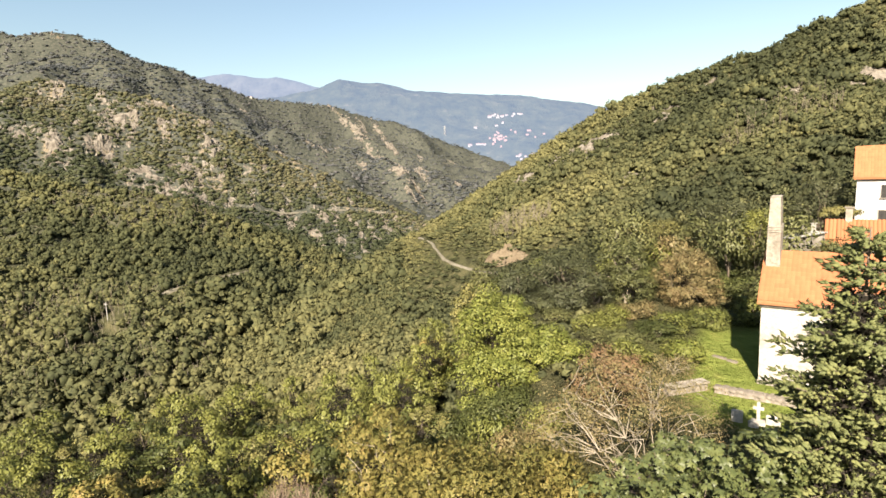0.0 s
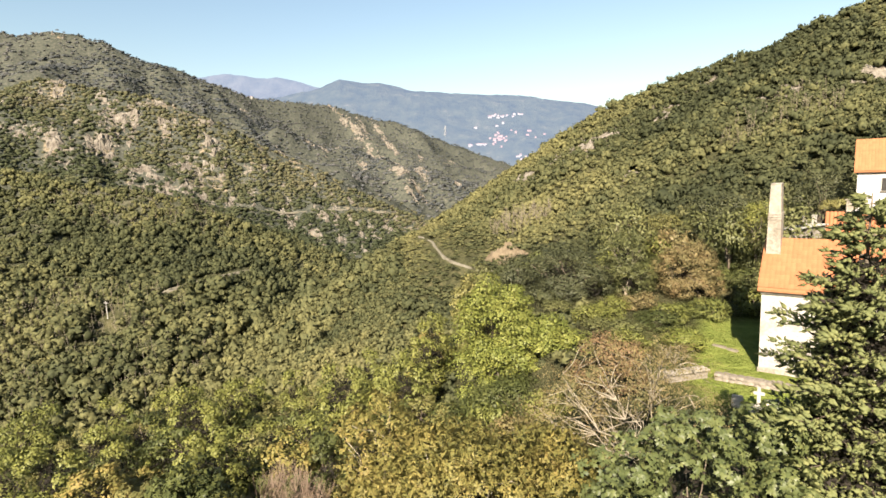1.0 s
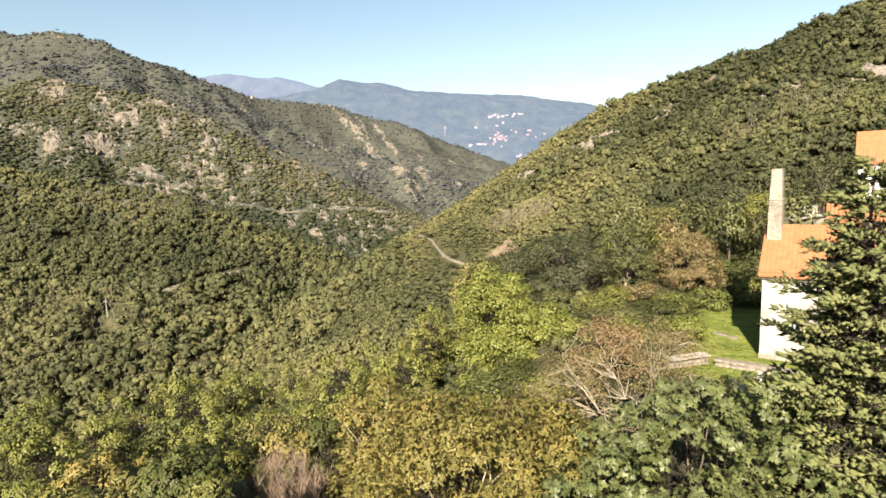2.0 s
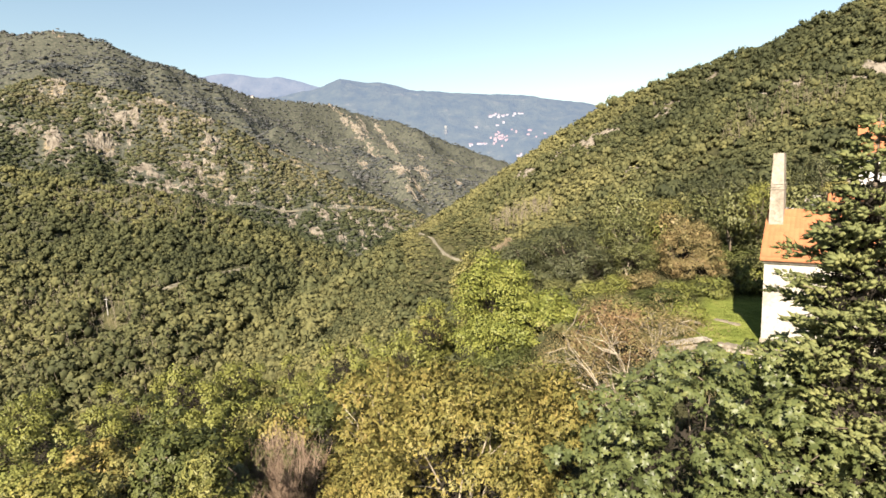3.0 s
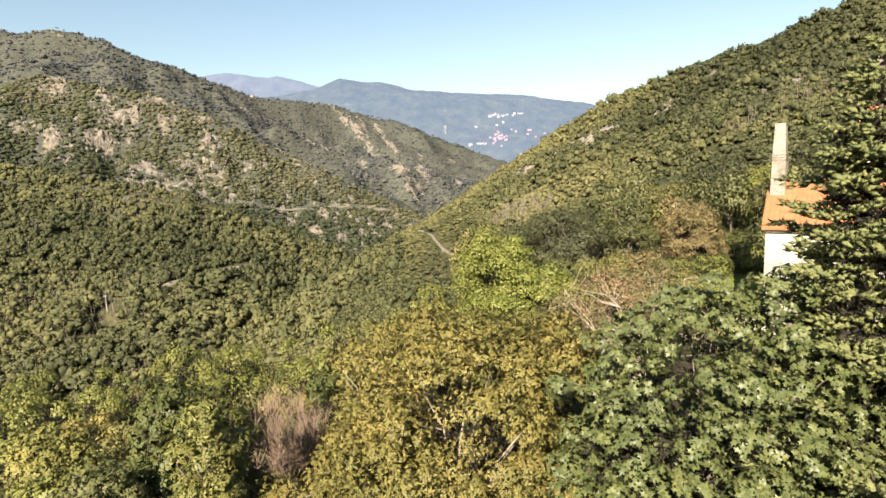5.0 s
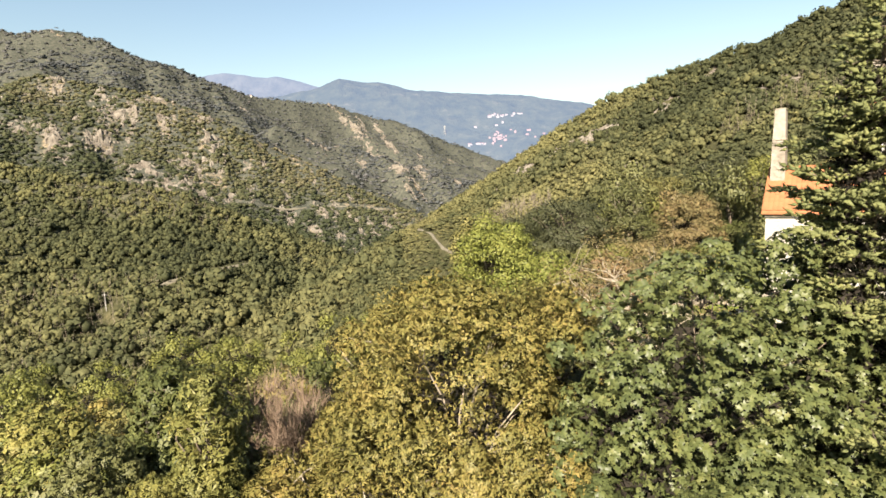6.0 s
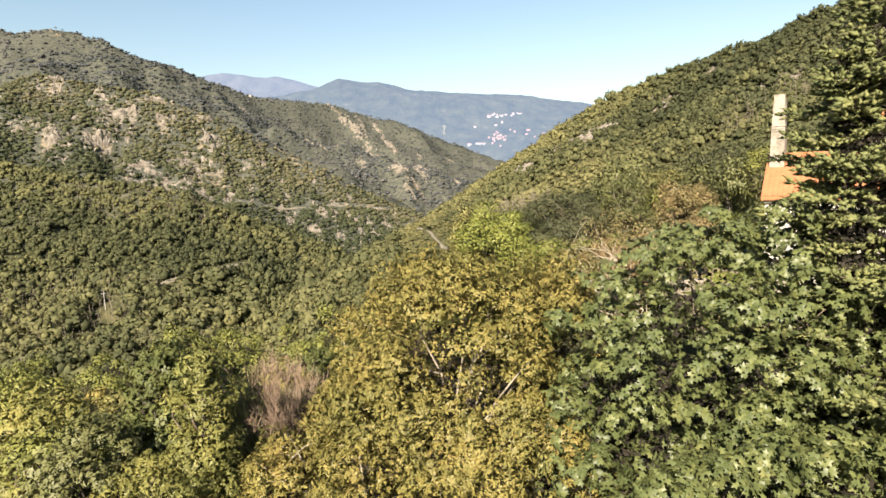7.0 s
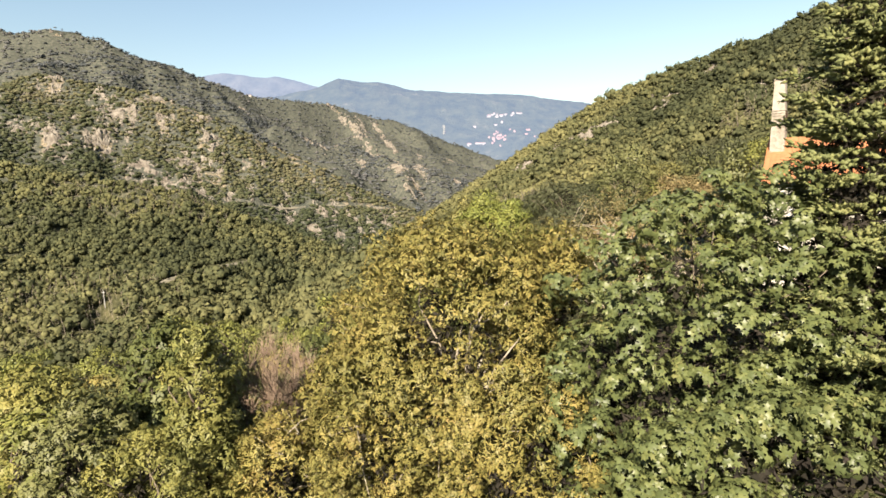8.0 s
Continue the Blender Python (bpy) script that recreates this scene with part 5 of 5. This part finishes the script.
broadleaf("pale_ochre_tree", "tall pale ochre autumn tree in the grove", (-2.4, 25.6, -21.0),
          [((0, 0, 6.8), (2.2, 1.9, 2.9), 80, 0.55), ((0.6, -0.8, 4.0), (2.3, 1.8, 2.8), 60, 0.55), ((-1.1, -0.3, 3.6), (1.6, 1.5, 2.8), 40, 0.55)], 33,
          trunk_h=4.6, trunk_r=0.15, leaf=OCHRE, bark=PALE_BARK, per=20, blades=7, size=0.12, shape=LEAF_LONG, limbs=10, fill=0.85, inner=0.75, heart=0.55)
broadleaf("ivy_clad_tree", "broad dark green tree with ivy-like leaves in the grove", (-9.4, 20.2, -21.0),
          [((0, 0, 7.0), (1.7, 1.6, 2.1), 56, 0.55), ((0.7, -0.7, 4.6), (1.6, 1.4, 2.4), 46, 0.55), ((-0.9, -0.3, 4.4), (1.5, 1.4, 2.4), 40, 0.55)], 29,
          trunk_h=4.4, trunk_r=0.16, leaf=DARK_GREEN, bark=BARK, per=20, blades=6, size=0.16, limbs=9, fill=0.7, inner=0.75, heart=0.66)
broadleaf("yellow_bush", "rounded yellow-green bush in full autumn sun", (-14.6, 20.4, -22.0),
          [((0, 0, 5.8), (1.8, 1.6, 2.7), 60, 0.55), ((0.9, -0.6, 3.6), (1.5, 1.4, 2.4), 40, 0.55)], 30,
          trunk_h=3.2, trunk_r=0.12, leaf=GOLD_GREEN, bark=BARK, per=28, blades=6, size=0.115, limbs=8, fill=0.85, inner=0.75, heart=0.6)
broadleaf("young_ash_tree", "bushy mid-green young tree filling the grove's edge", (-10.4, 17.0, -20.6),
          [((0, 0, 4.9), (1.5, 1.4, 2.5), 50, 0.5), ((-1.1, 0.3, 3.0), (1.4, 1.3, 2.4), 36, 0.5)], 31,
          trunk_h=2.6, trunk_r=0.12, leaf=SHRUB_GREEN, bark=BARK, per=28, blades=6, size=0.115, limbs=8, fill=0.85, inner=0.75, heart=0.6)
broadleaf("golden_bush", "olive and gold bush in front of the narrow tree", (-7.7, 16.2, -20.0),
          [((0, 0, 4.0), (1.9, 1.6, 2.2), 84, 0.45), ((0.9, -0.5, 2.4), (1.6, 1.4, 1.8), 40, 0.45)], 40, "shrub",
          trunk_h=2.0, trunk_r=0.1, leaf=GOLD_GREEN, bark=BARK, per=24, blades=7, size=0.1, shape=LEAF_LONG, limbs=10, fill=0.85, inner=0.75, heart=0.6, blade=0.09)
# the lime-green tree with its lower lobe
broadleaf("lime_tree", "bright lime-green tree glowing in full sun", (4.0, 37.2, -18.4),
          [((0.3, 0, 6.7), (2.5, 2.4, 3.5), 70, 0.75), ((2.0, -1.4, 5.0), (2.4, 1.6, 2.6), 44, 0.7), ((3.9, -1.2, 4.8), (2.7, 2.1, 2.6), 56, 0.75), ((0.4, -1.6, 3.4), (3.0, 2.2, 3.0), 54, 0.8)], 13,
          trunk_h=4.0, trunk_r=0.22, leaf=LIME, bark=BARK, per=240, size=0.15, limbs=16, squash=0.6, fill=0.6, inner=0.8, heart=0.72, soft=0.1)
broadleaf("slope_bush", "dark green bush at the foot of the lime-green tree", (0.9, 34.6, -20.6),
          [((0, 0, 2.2), (2.2, 1.8, 2.4), 40, 0.7)], 25, "shrub", trunk_h=1.0, trunk_r=0.1, leaf=DARK_GREEN, bark=BARK, per=110, size=0.13, limbs=6, fill=0.75)
broadleaf("evergreen_oak", "dark evergreen oak on the slope behind the chapel", (31.4, 58.4, -11.3),
          [((0, 0, 4.0), (3.4, 3.0, 3.2), 60, 0.95), ((2.6, -1.0, 2.6), (2.2, 2.0, 2.2), 26, 0.85)], 26, "tree", "evergreen oaks", trunk_h=2.2, trunk_r=0.2, leaf=OAK_DARK, bark=BARK, per=110, size=0.17, limbs=8, fill=0.75)
broadleaf("evergreen_oak", "dark evergreen oak in the shade beside the tall house", (45.6, 63.4, -9.4),
          [((0, 0, 3.8), (3.2, 2.6, 3.4), 56, 0.95)], 27, "tree", "evergreen oaks", trunk_h=2.2, trunk_r=0.2, leaf=OAK_DARK, bark=BARK, per=110, size=0.17, limbs=8, fill=0.75)
broadleaf("young_lime", "yellow-green young tree behind the bell gable", (31.0, 51.4, -11.4),
          [((0, 0, 4.0), (1.7, 1.5, 3.2), 40, 0.75)], 28, trunk_h=2.4, trunk_r=0.12, leaf=YELLOW_GREEN, bark=BARK, per=100, size=0.14, limbs=8, fill=0.75)
broadleaf("annexe_bush", "olive bush growing against the pale annexe", (33.4, 45.6, -10.2),
          [((0, 0, 1.6), (1.6, 0.9, 1.5), 50, 0.5)], 22, "shrub", trunk_h=0.8, trunk_r=0.06, leaf=OLIVE, bark=BARK, per=70, size=0.13, limbs=5)
broadleaf("roof_terrace_plants", "green and rust potted plants behind the low roof", (39.8, 53.3, -8.2),
          [((0.4, 0, 2.9), (2.0, 0.7, 0.45), 34, 0.36)], 23, "shrub", trunk_h=0.8, trunk_r=0.05, leaf=OLIVE, bark=BARK, per=80, size=0.13, limbs=5, fill=0.7)
broadleaf("yellow_lawn_bush", "small round yellow-green bush at the lawn's edge", (16.0, 33.6, -12.7),
          [((0, 0, 0.8), (0.95, 0.85, 0.8), 36, 0.36)], 34, "shrub", trunk_h=0.4, trunk_r=0.05, leaf=LIME, bark=BARK, per=60, size=0.09, limbs=5, fill=0.85)
broadleaf("dry_brush", "low grey-brown dry bush above the stone wall", (14.6, 31.9, -12.75),
          [((0, 0, 0.6), (1.5, 0.9, 0.6), 40, 0.34)], 35, "shrub", trunk_h=0.3, trunk_r=0.05, leaf=RUSSET, bark=PALE_BARK, per=26, size=0.08, limbs=14, twigs=5, limb_r=0.5)
broadleaf("ivy_mound", "ivy-green bushy mound below the lime-green tree", (4.6, 32.4, -18.2),
          [((0, 0, 2.4), (3.0, 2.2, 2.5), 70, 0.75)], 19, "shrub", trunk_h=1.0, trunk_r=0.1, leaf=DARK_GREEN, bark=BARK, per=120, size=0.12, limbs=8, fill=0.75)
broadleaf("dark_tip_tree", "slim olive-green tree rising behind the lime-green one", (3.2, 40.6, -19.3),
          [((-0.2, 0, 8.2), (1.4, 1.4, 2.6), 50, 0.55), ((0.2, 0, 5.0), (2.0, 1.8, 3.0), 40, 0.6)], 18,
          trunk_h=6.0, trunk_r=0.15, leaf=OLIVE, bark=BARK, per=80, size=0.16, limbs=8, fill=0.75)
broadleaf("pale_bare_tree", "half-bare tree with pale twisting branches and few russet leaves", (8.9, 21.6, -14.2),
          [((-0.7, 0, 3.6), (4.0, 2.4, 2.9), 150, 0.5), ((-3.0, 0.4, 2.5), (2.2, 1.8, 2.2), 50, 0.5)], 14,
          trunk_h=1.1, trunk_r=0.11, leaf=RUSSET, bark=PALE_BARK, per=84, size=0.068, limbs=17, twigs=9, limb_r=0.24, wild=0.085)
broadleaf("russet_tree", "round russet-brown autumn tree beside the lawn", (22.2, 47.0, -12.6),
          [((0, 0, 2.3), (2.9, 2.6, 2.7), 190, 0.5), ((0.2, -1.2, 1.1), (2.5, 1.9, 1.3), 60, 0.45)], 15, trunk_h=1.6, trunk_r=0.14, leaf=RUSSET, bark=BARK, per=90, size=0.09, limbs=18, twigs=5, fill=0.7, heart=0.5)
broadleaf("evergreen_oak", "broad dark evergreen oak beyond the lawn", (11.8, 48.0, -12.5),
          [((0, 0, 2.2), (3.4, 2.8, 2.5), 60, 0.85), ((1.6, -1.0, 1.4), (2.2, 1.8, 1.6), 26, 0.75), ((-1.2, -1.6, 1.0), (2.6, 1.6, 1.4), 26, 0.7)], 36, "tree", "evergreen oaks", trunk_h=1.6, trunk_r=0.2, leaf=OAK_DARK, bark=BARK, per=110, size=0.14, limbs=8, fill=0.75, heart=0.7, inner=0.8)
broadleaf("evergreen_oak", "small dark evergreen oak at the brink of the valley", (7.6, 49.6, -13.3),
          [((0, 0, 2.0), (2.2, 2.0, 2.2), 40, 0.75)], 37, "tree", "evergreen oaks", trunk_h=1.4, trunk_r=0.15, leaf=OAK_DARK, bark=BARK, per=110, size=0.14, limbs=6, fill=0.75, heart=0.7)
broadleaf("airy_green_tree", "loose mid-green tree between the oak and the russet tree", (17.0, 47.6, -12.4),
          [((0, 0, 3.7), (1.9, 1.7, 2.4), 60, 0.5), ((0.5, -0.6, 1.7), (2.0, 1.5, 1.6), 44, 0.5), ((-1.3, 0.2, 2.0), (1.3, 1.3, 1.7), 26, 0.5)], 38, trunk_h=2.4, trunk_r=0.12, leaf=SHRUB_GREEN, bark=PALE_BARK, per=70, size=0.13, limbs=14, fill=0.75, heart=0.5)
broadleaf("olive_crowned_tree", "broad olive-green tree behind the russet one", (25.4, 61.6, -11.7),
          [((0, 0, 3.0), (3.5, 2.8, 2.6), 70, 0.75), ((-2.6, 0.4, 2.0), (2.2, 2.0, 2.0), 30, 0.7)], 39, trunk_h=2.0, trunk_r=0.18, leaf=OLIVE, bark=BARK, per=100, size=0.16, limbs=8, fill=0.75, heart=0.65)
broadleaf("russet_shrub_tree", "low red-brown autumn shrub behind the bare branches", (9.6, 28.6, -14.0),
          [((0, 0, 2.3), (2.3, 1.8, 1.9), 60, 0.55)], 17, "shrub", trunk_h=1.0, trunk_r=0.08, leaf=RED_BROWN, bark=BARK, per=70, size=0.09, limbs=10, fill=0.7)



# the fir at the chapel's front
def fir_tree():
    rng = np.random.default_rng(21)
    H = 13.4
    root = thing("fir_tree", (10.65, 13.4, -15.1), "dark green fir tree with layered tufted boughs", "tree")
    put("trunk", mesh("trunk", *tube([(0, 0, -0.4), (0.05, 0, H * 0.4), (0, 0.05, H * 0.75), (0, 0, H)], [0.3, 0.18, 0.07, 0.012], 9), BARK, True), root)
    at, way, long, face = [], [], [], []
    up = np.array([0, 0, 1.0])
    z, turn = 0.7, 0.0
    while z < H - 0.2:
        L = min(0.52 * (H - z), 0.88 + 0.21 * (H - z)) + 0.08
        count = 8 if L > 1.2 else 6
        for k in range(count):
            a = turn + 6.283 * (k + 0.5 * rng.random()) / count
            ll = L * (0.58 + 0.56 * rng.random())
            zz = z + rng.normal(0, 0.12)
            out = np.array([math.cos(a), math.sin(a), 0.0])
            side = np.array([-out[1], out[0], 0.0])
            line = limb_line((0, 0, zz), np.array([0, 0, zz + rng.normal(0.03, 0.06) * ll]) + out * ll, -0.1 * ll, rng)
            put("bough", mesh("bough", *tube(line, np.linspace(0.012 * L + 0.012, 0.008, 6), 4), BARK, True), root)
            for t in np.linspace(0.16, 1.0, max(4, int(ll / 0.15))):
                i = int(min(t * 5, 4))
                q = line[i] + (line[i + 1] - line[i]) * (t * 5 - i)
                for sg in (-1, 1):
                    lb = min((0.12 + 0.42 * ll * (1.03 - t)) * (0.65 + 0.5 * rng.random()), 1.0)
                    w = out * 0.75 + side * sg * 0.7 + up * (0.12 + rng.normal(0, 0.22))
                    w /= np.linalg.norm(w)
                    p = np.cross(w, up)
                    u, s2 = 0.08, 1
                    while u < lb:
                        d = w * 0.8 + p * s2 * 0.55 + up * (0.2 + rng.normal(0, 0.3))
                        at.append(q + w * u - up * 0.12 * u * u), way.append(d), long.append(0.16 + 0.12 * rng.random()), face.append(out)
                        u, s2 = u + 0.14, -s2
                    at.append(q + w * lb - up * 0.12 * lb * lb), way.append(w), long.append(0.2), face.append(out)
        turn += 0.45
        z += 0.34 if H - z < 3 else 0.5 if H - z < 7 else 0.78
    at, way, long = np.array(at), norm(np.array(way)), np.array(long)[:, None]
    n = len(at)
    face = norm(np.array(face) + 0.7 * up)
    e1 = norm(np.cross(way, up + 0.3 * unit(n, rng)))
    e2 = np.cross(way, e1)
    # the shoot's leafy spindle
    ring = [at + way * long * 0.4 + (math.cos(a) * e1 + math.sin(a) * e2) * long * 0.23 for a in (0, 1.571, 3.142, 4.712)]
    v = np.stack([at, *ring, at + way * long], 1)
    nn = np.stack([-way, *[math.cos(a) * e1 + math.sin(a) * e2 for a in (0, 1.571, 3.142, 4.712)], way], 1)
    f = np.array([(0, 1, 2), (0, 2, 3), (0, 3, 4), (0, 4, 1), (5, 1, 2), (5, 2, 3), (5, 3, 4), (5, 4, 1)])
    v, nn = v.reshape(-1, 3), norm(0.8 * nn.reshape(-1, 3) + 0.4 * np.repeat(face, 6, 0))
    f = (f[None] + (np.arange(n) * 6)[:, None, None]).reshape(-1, 3)
    spindle = (v, faced(v, f, nn), nn)
    # and its needles
    per = 12
    m = n * per
    rep = lambda q: np.repeat(q, per, 0)
    ph = rng.random(m)[:, None] * 6.283
    rad = np.cos(ph) * rep(e1) + np.sin(ph) * rep(e2)
    base = rep(at) + rep(way * long) * rng.random((m, 1)) ** 0.8
    tip = base + norm(rep(way) * 0.7 + rad) * 0.07 * (0.7 + 0.6 * rng.random((m, 1)))
    flat = np.cross(rad, rep(way)) * 0.011
    v = np.stack([base - flat, base + flat, tip], 1).reshape(-1, 3)
    nn = np.repeat(norm(0.8 * rad + 0.3 * rep(way) + 0.4 * rep(face)), 3, 0)
    f = np.arange(m * 3).reshape(-1, 3)
    v, f, nn = joined([spindle, (v, faced(v, f, nn), nn)])
    put("crown", mesh("crown", v, f, NEEDLES, True, nn), root)
    # near-black filling round the trunk stands in for the fir's inner shade
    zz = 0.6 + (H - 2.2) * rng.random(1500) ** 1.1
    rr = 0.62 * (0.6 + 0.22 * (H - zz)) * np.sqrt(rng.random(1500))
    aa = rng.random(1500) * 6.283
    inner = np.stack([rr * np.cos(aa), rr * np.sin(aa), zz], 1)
    tagged(put("inner_growth", mesh("inner_growth", *cores(inner, np.full(1500, 0.3), 1.0, rng, 12, 0.09)[:2], CROWN_SHADE), root), kind="stuff")


fir_tree()


# the pinkish bare shrub tree
def twig_tree():
    rng = np.random.default_rng(31)
    root = thing("bare_poplar", (-6.2, 22.6, -21.0), "bare pinkish-brown tree of upright fine twigs", "tree")
    line = limb_line((0, 0, -0.3), (0, 0, 3.4), 0, rng, 5)
    put("trunk", mesh("trunk", *tube(line, [0.12, 0.11, 0.1, 0.09, 0.08], 7), PINK_TWIG, True), root)
    pieces = []
    for k in range(44):
        a, s = rng.random() * 6.28, 0.2 + 1.6 * rng.random() ** 0.7
        tip = np.array([math.cos(a) * s, math.sin(a) * s, 5.4 + 2.3 * (1 - 0.3 * s) * rng.random() ** 0.6])
        st = line[rng.integers(1, 5)]
        ln = limb_line(st, tip, 0.15, rng)
        put("limb", mesh("limb", *tube(ln, np.linspace(0.04, 0.006, 6), 4), PINK_TWIG), root)
        for j in range(56):
            b = ln[rng.integers(1, 6)]
            e = b + np.array([rng.normal(0, 0.28), rng.normal(0, 0.28), 0.35 + 0.75 * rng.random()])
            pieces.append(tube([b, (b + e) / 2 + rng.normal(0, 0.03, 3), e], [0.009, 0.007, 0.003], 3))
    tagged(put("branchwork", mesh("branchwork", *joined(pieces), PINK_TWIG), root), kind="stuff")


twig_tree()


# the grove below, falling away to the left
GROVE = ((YELLOW_GREEN, "yellow-green autumn tree in the hillside grove", 9.0, 2.2), (YELLOW_GREEN, "slender yellow-green tree in the hillside grove", 9.8, 1.7), (DARK_GREEN, "dark green evergreen tree in the hillside grove", 7.4, 2.2), (OLIVE, "broad olive-green tree in the hillside grove", 8.2, 2.6), (OCHRE, "ochre autumn tree in the hillside grove", 7.6, 2.0))


def grove():
    rng = np.random.default_rng(41)
    kinds, used = {}, set()
    for near in (True, False):
        for k, (leaf, label, tall, w) in enumerate(GROVE):
            lobes = [((0, 0, tall * 0.6), (w, w, tall * 0.36), 26 if near else 22, 0.6), ((0.8, -0.6, tall * 0.42), (w * 0.9, w * 0.9, tall * 0.26), 11 if near else 9, 0.58), ((-0.9, 0.4, tall * 0.36), (w * 0.8, w * 0.8, tall * 0.22), 8 if near else 7, 0.55)]
            kw = dict(per=26, blades=5, size=0.165, fill=0.9, inner=0.8, heart=0.6) if near else dict(per=64, size=0.22, fill=0.9, inner=0.8, heart=0.6)
            kinds[near, k] = broadleaf("grove_tree", label, (0, 0, 0), lobes, 50 + k, "tree", "grove trees", trunk_h=tall * 0.4, trunk_r=0.13, leaf=leaf, bark=BARK, limbs=6, **kw)
    for j in range(13):
        for i in range(15):
            x, y = -48 + i * 3.9 + rng.normal(0, 0.9), 19 + j * 3.5 + rng.normal(0, 0.8)
            roll, s, tall, turn = rng.random(), 0.7 + 0.36 * rng.random(), 0.82 + 0.34 * rng.random(), rng.random() * 360
            if x > 1 or x < -0.86 * y - 3:
                continue
            if min(math.hypot(x + 6.7, y - 17.2) - 0.4, math.hypot(x + 9.4, y - 20.2), math.hypot(x + 14.6, y - 20.4), math.hypot(x + 10.4, y - 17.0), math.hypot(x + 2.4, y - 25.6)) < 2.4:
                continue
            if x > -5.5 and y < 23 or abs(x + 6.2) < 3.0 and 15 < y < 26.5 or (x > 0 and y < 44):
                continue
            k = int(np.searchsorted(np.cumsum((0.25, 0.22, 0.3, 0.14, 0.09)), roll))
            k = min(k, 4)
            key = (y < 31, k)
            m = pose(x, y, height(x, y) - 0.1, 0, 0, turn) @ Matrix.Diagonal((s * 1.02, s * 1.02, s * tall, 1))
            if key not in used:
                used.add(key)
                kinds[key].matrix_basis = m
            else:
                copy_thing(kinds[key], m)
    drop_unused(kinds[key] for key in kinds if key not in used)


grove()


# shrubs round the lawn and up to the hamlet
def shrubs():
    rng = np.random.default_rng(91)
    kinds = []
    for k, (leaf, label) in enumerate(((DARK_GREEN, "dark green evergreen shrub by the terrace"), (SHRUB_GREEN, "mid-green shrub by the terrace"), (RUSSET, "brown autumn shrub by the terrace"), (YELLOW_GREEN, "yellow-green shrub by the terrace"), (SHRUB_GREEN, "tall mid-green bush on the slope"))):
        t = (2.2, 2.4, 2.0, 1.8, 3.6)[k]
        kinds.append(broadleaf("shrub", label, (0, 0, 0), [((0, 0, t * 0.5), (1.5, 1.5, t * 0.5), 26, 0.62)], 95 + k, "shrub", "terrace shrubs", trunk_h=t * 0.3, trunk_r=0.07, leaf=leaf, bark=BARK, per=44, size=0.155, limbs=4, twigs=2, fill=0.85))
    used = set()
    for j in range(17):
        for i in range(17):
            x, y = 4 + i * 2.5 + rng.normal(0, 0.6), 23 + j * 2.2 + rng.normal(0, 0.6)
            if x > 0.86 * y + 2 or (x > 13.0 + 0.56 * (y - 29) and y < 39.6) or (x > 11.2 and y < 32.5) or (x > 6 and y < 34) or np.hypot(x - 6.6, y - 35.8) < 5.6 or np.hypot(x - 22.0, y - 46.5) < 4.4 or np.hypot(x - 9.2, y - 29.5) < 2.6:
                continue
            if x > 35.5 and 46 < y < 57 or 44.4 < y < 52 and 5 < x < 26:
                continue
            k = int(rng.choice(5, p=(0.14, 0.36, 0.12, 0.32, 0.06) if y < 44.4 else (0.5, 0.24, 0.06, 0.1, 0.1) if x < 21 else (0.42, 0.24, 0.1, 0.12, 0.12)))
            s = 0.75 + 0.5 * rng.random()
            if y < 44.4 and 8 < x < 25:
                s *= 0.62
            elif y > 40:
                s *= 1.35 if x > 11 else 0.8
            w = s * 1.5 if y < 44.4 and 8 < x < 25 else s
            m = pose(x, y, height(x, y) - 0.15, 0, 0, rng.random() * 360) @ Matrix.Diagonal((w, w, s * (0.85 + 0.35 * rng.random()), 1))
            if k not in used:
                used.add(k)
                kinds[k].matrix_basis = m
            else:
                copy_thing(kinds[k], m)
    drop_unused(kinds[k] for k in range(len(kinds)) if k not in used)


shrubs()
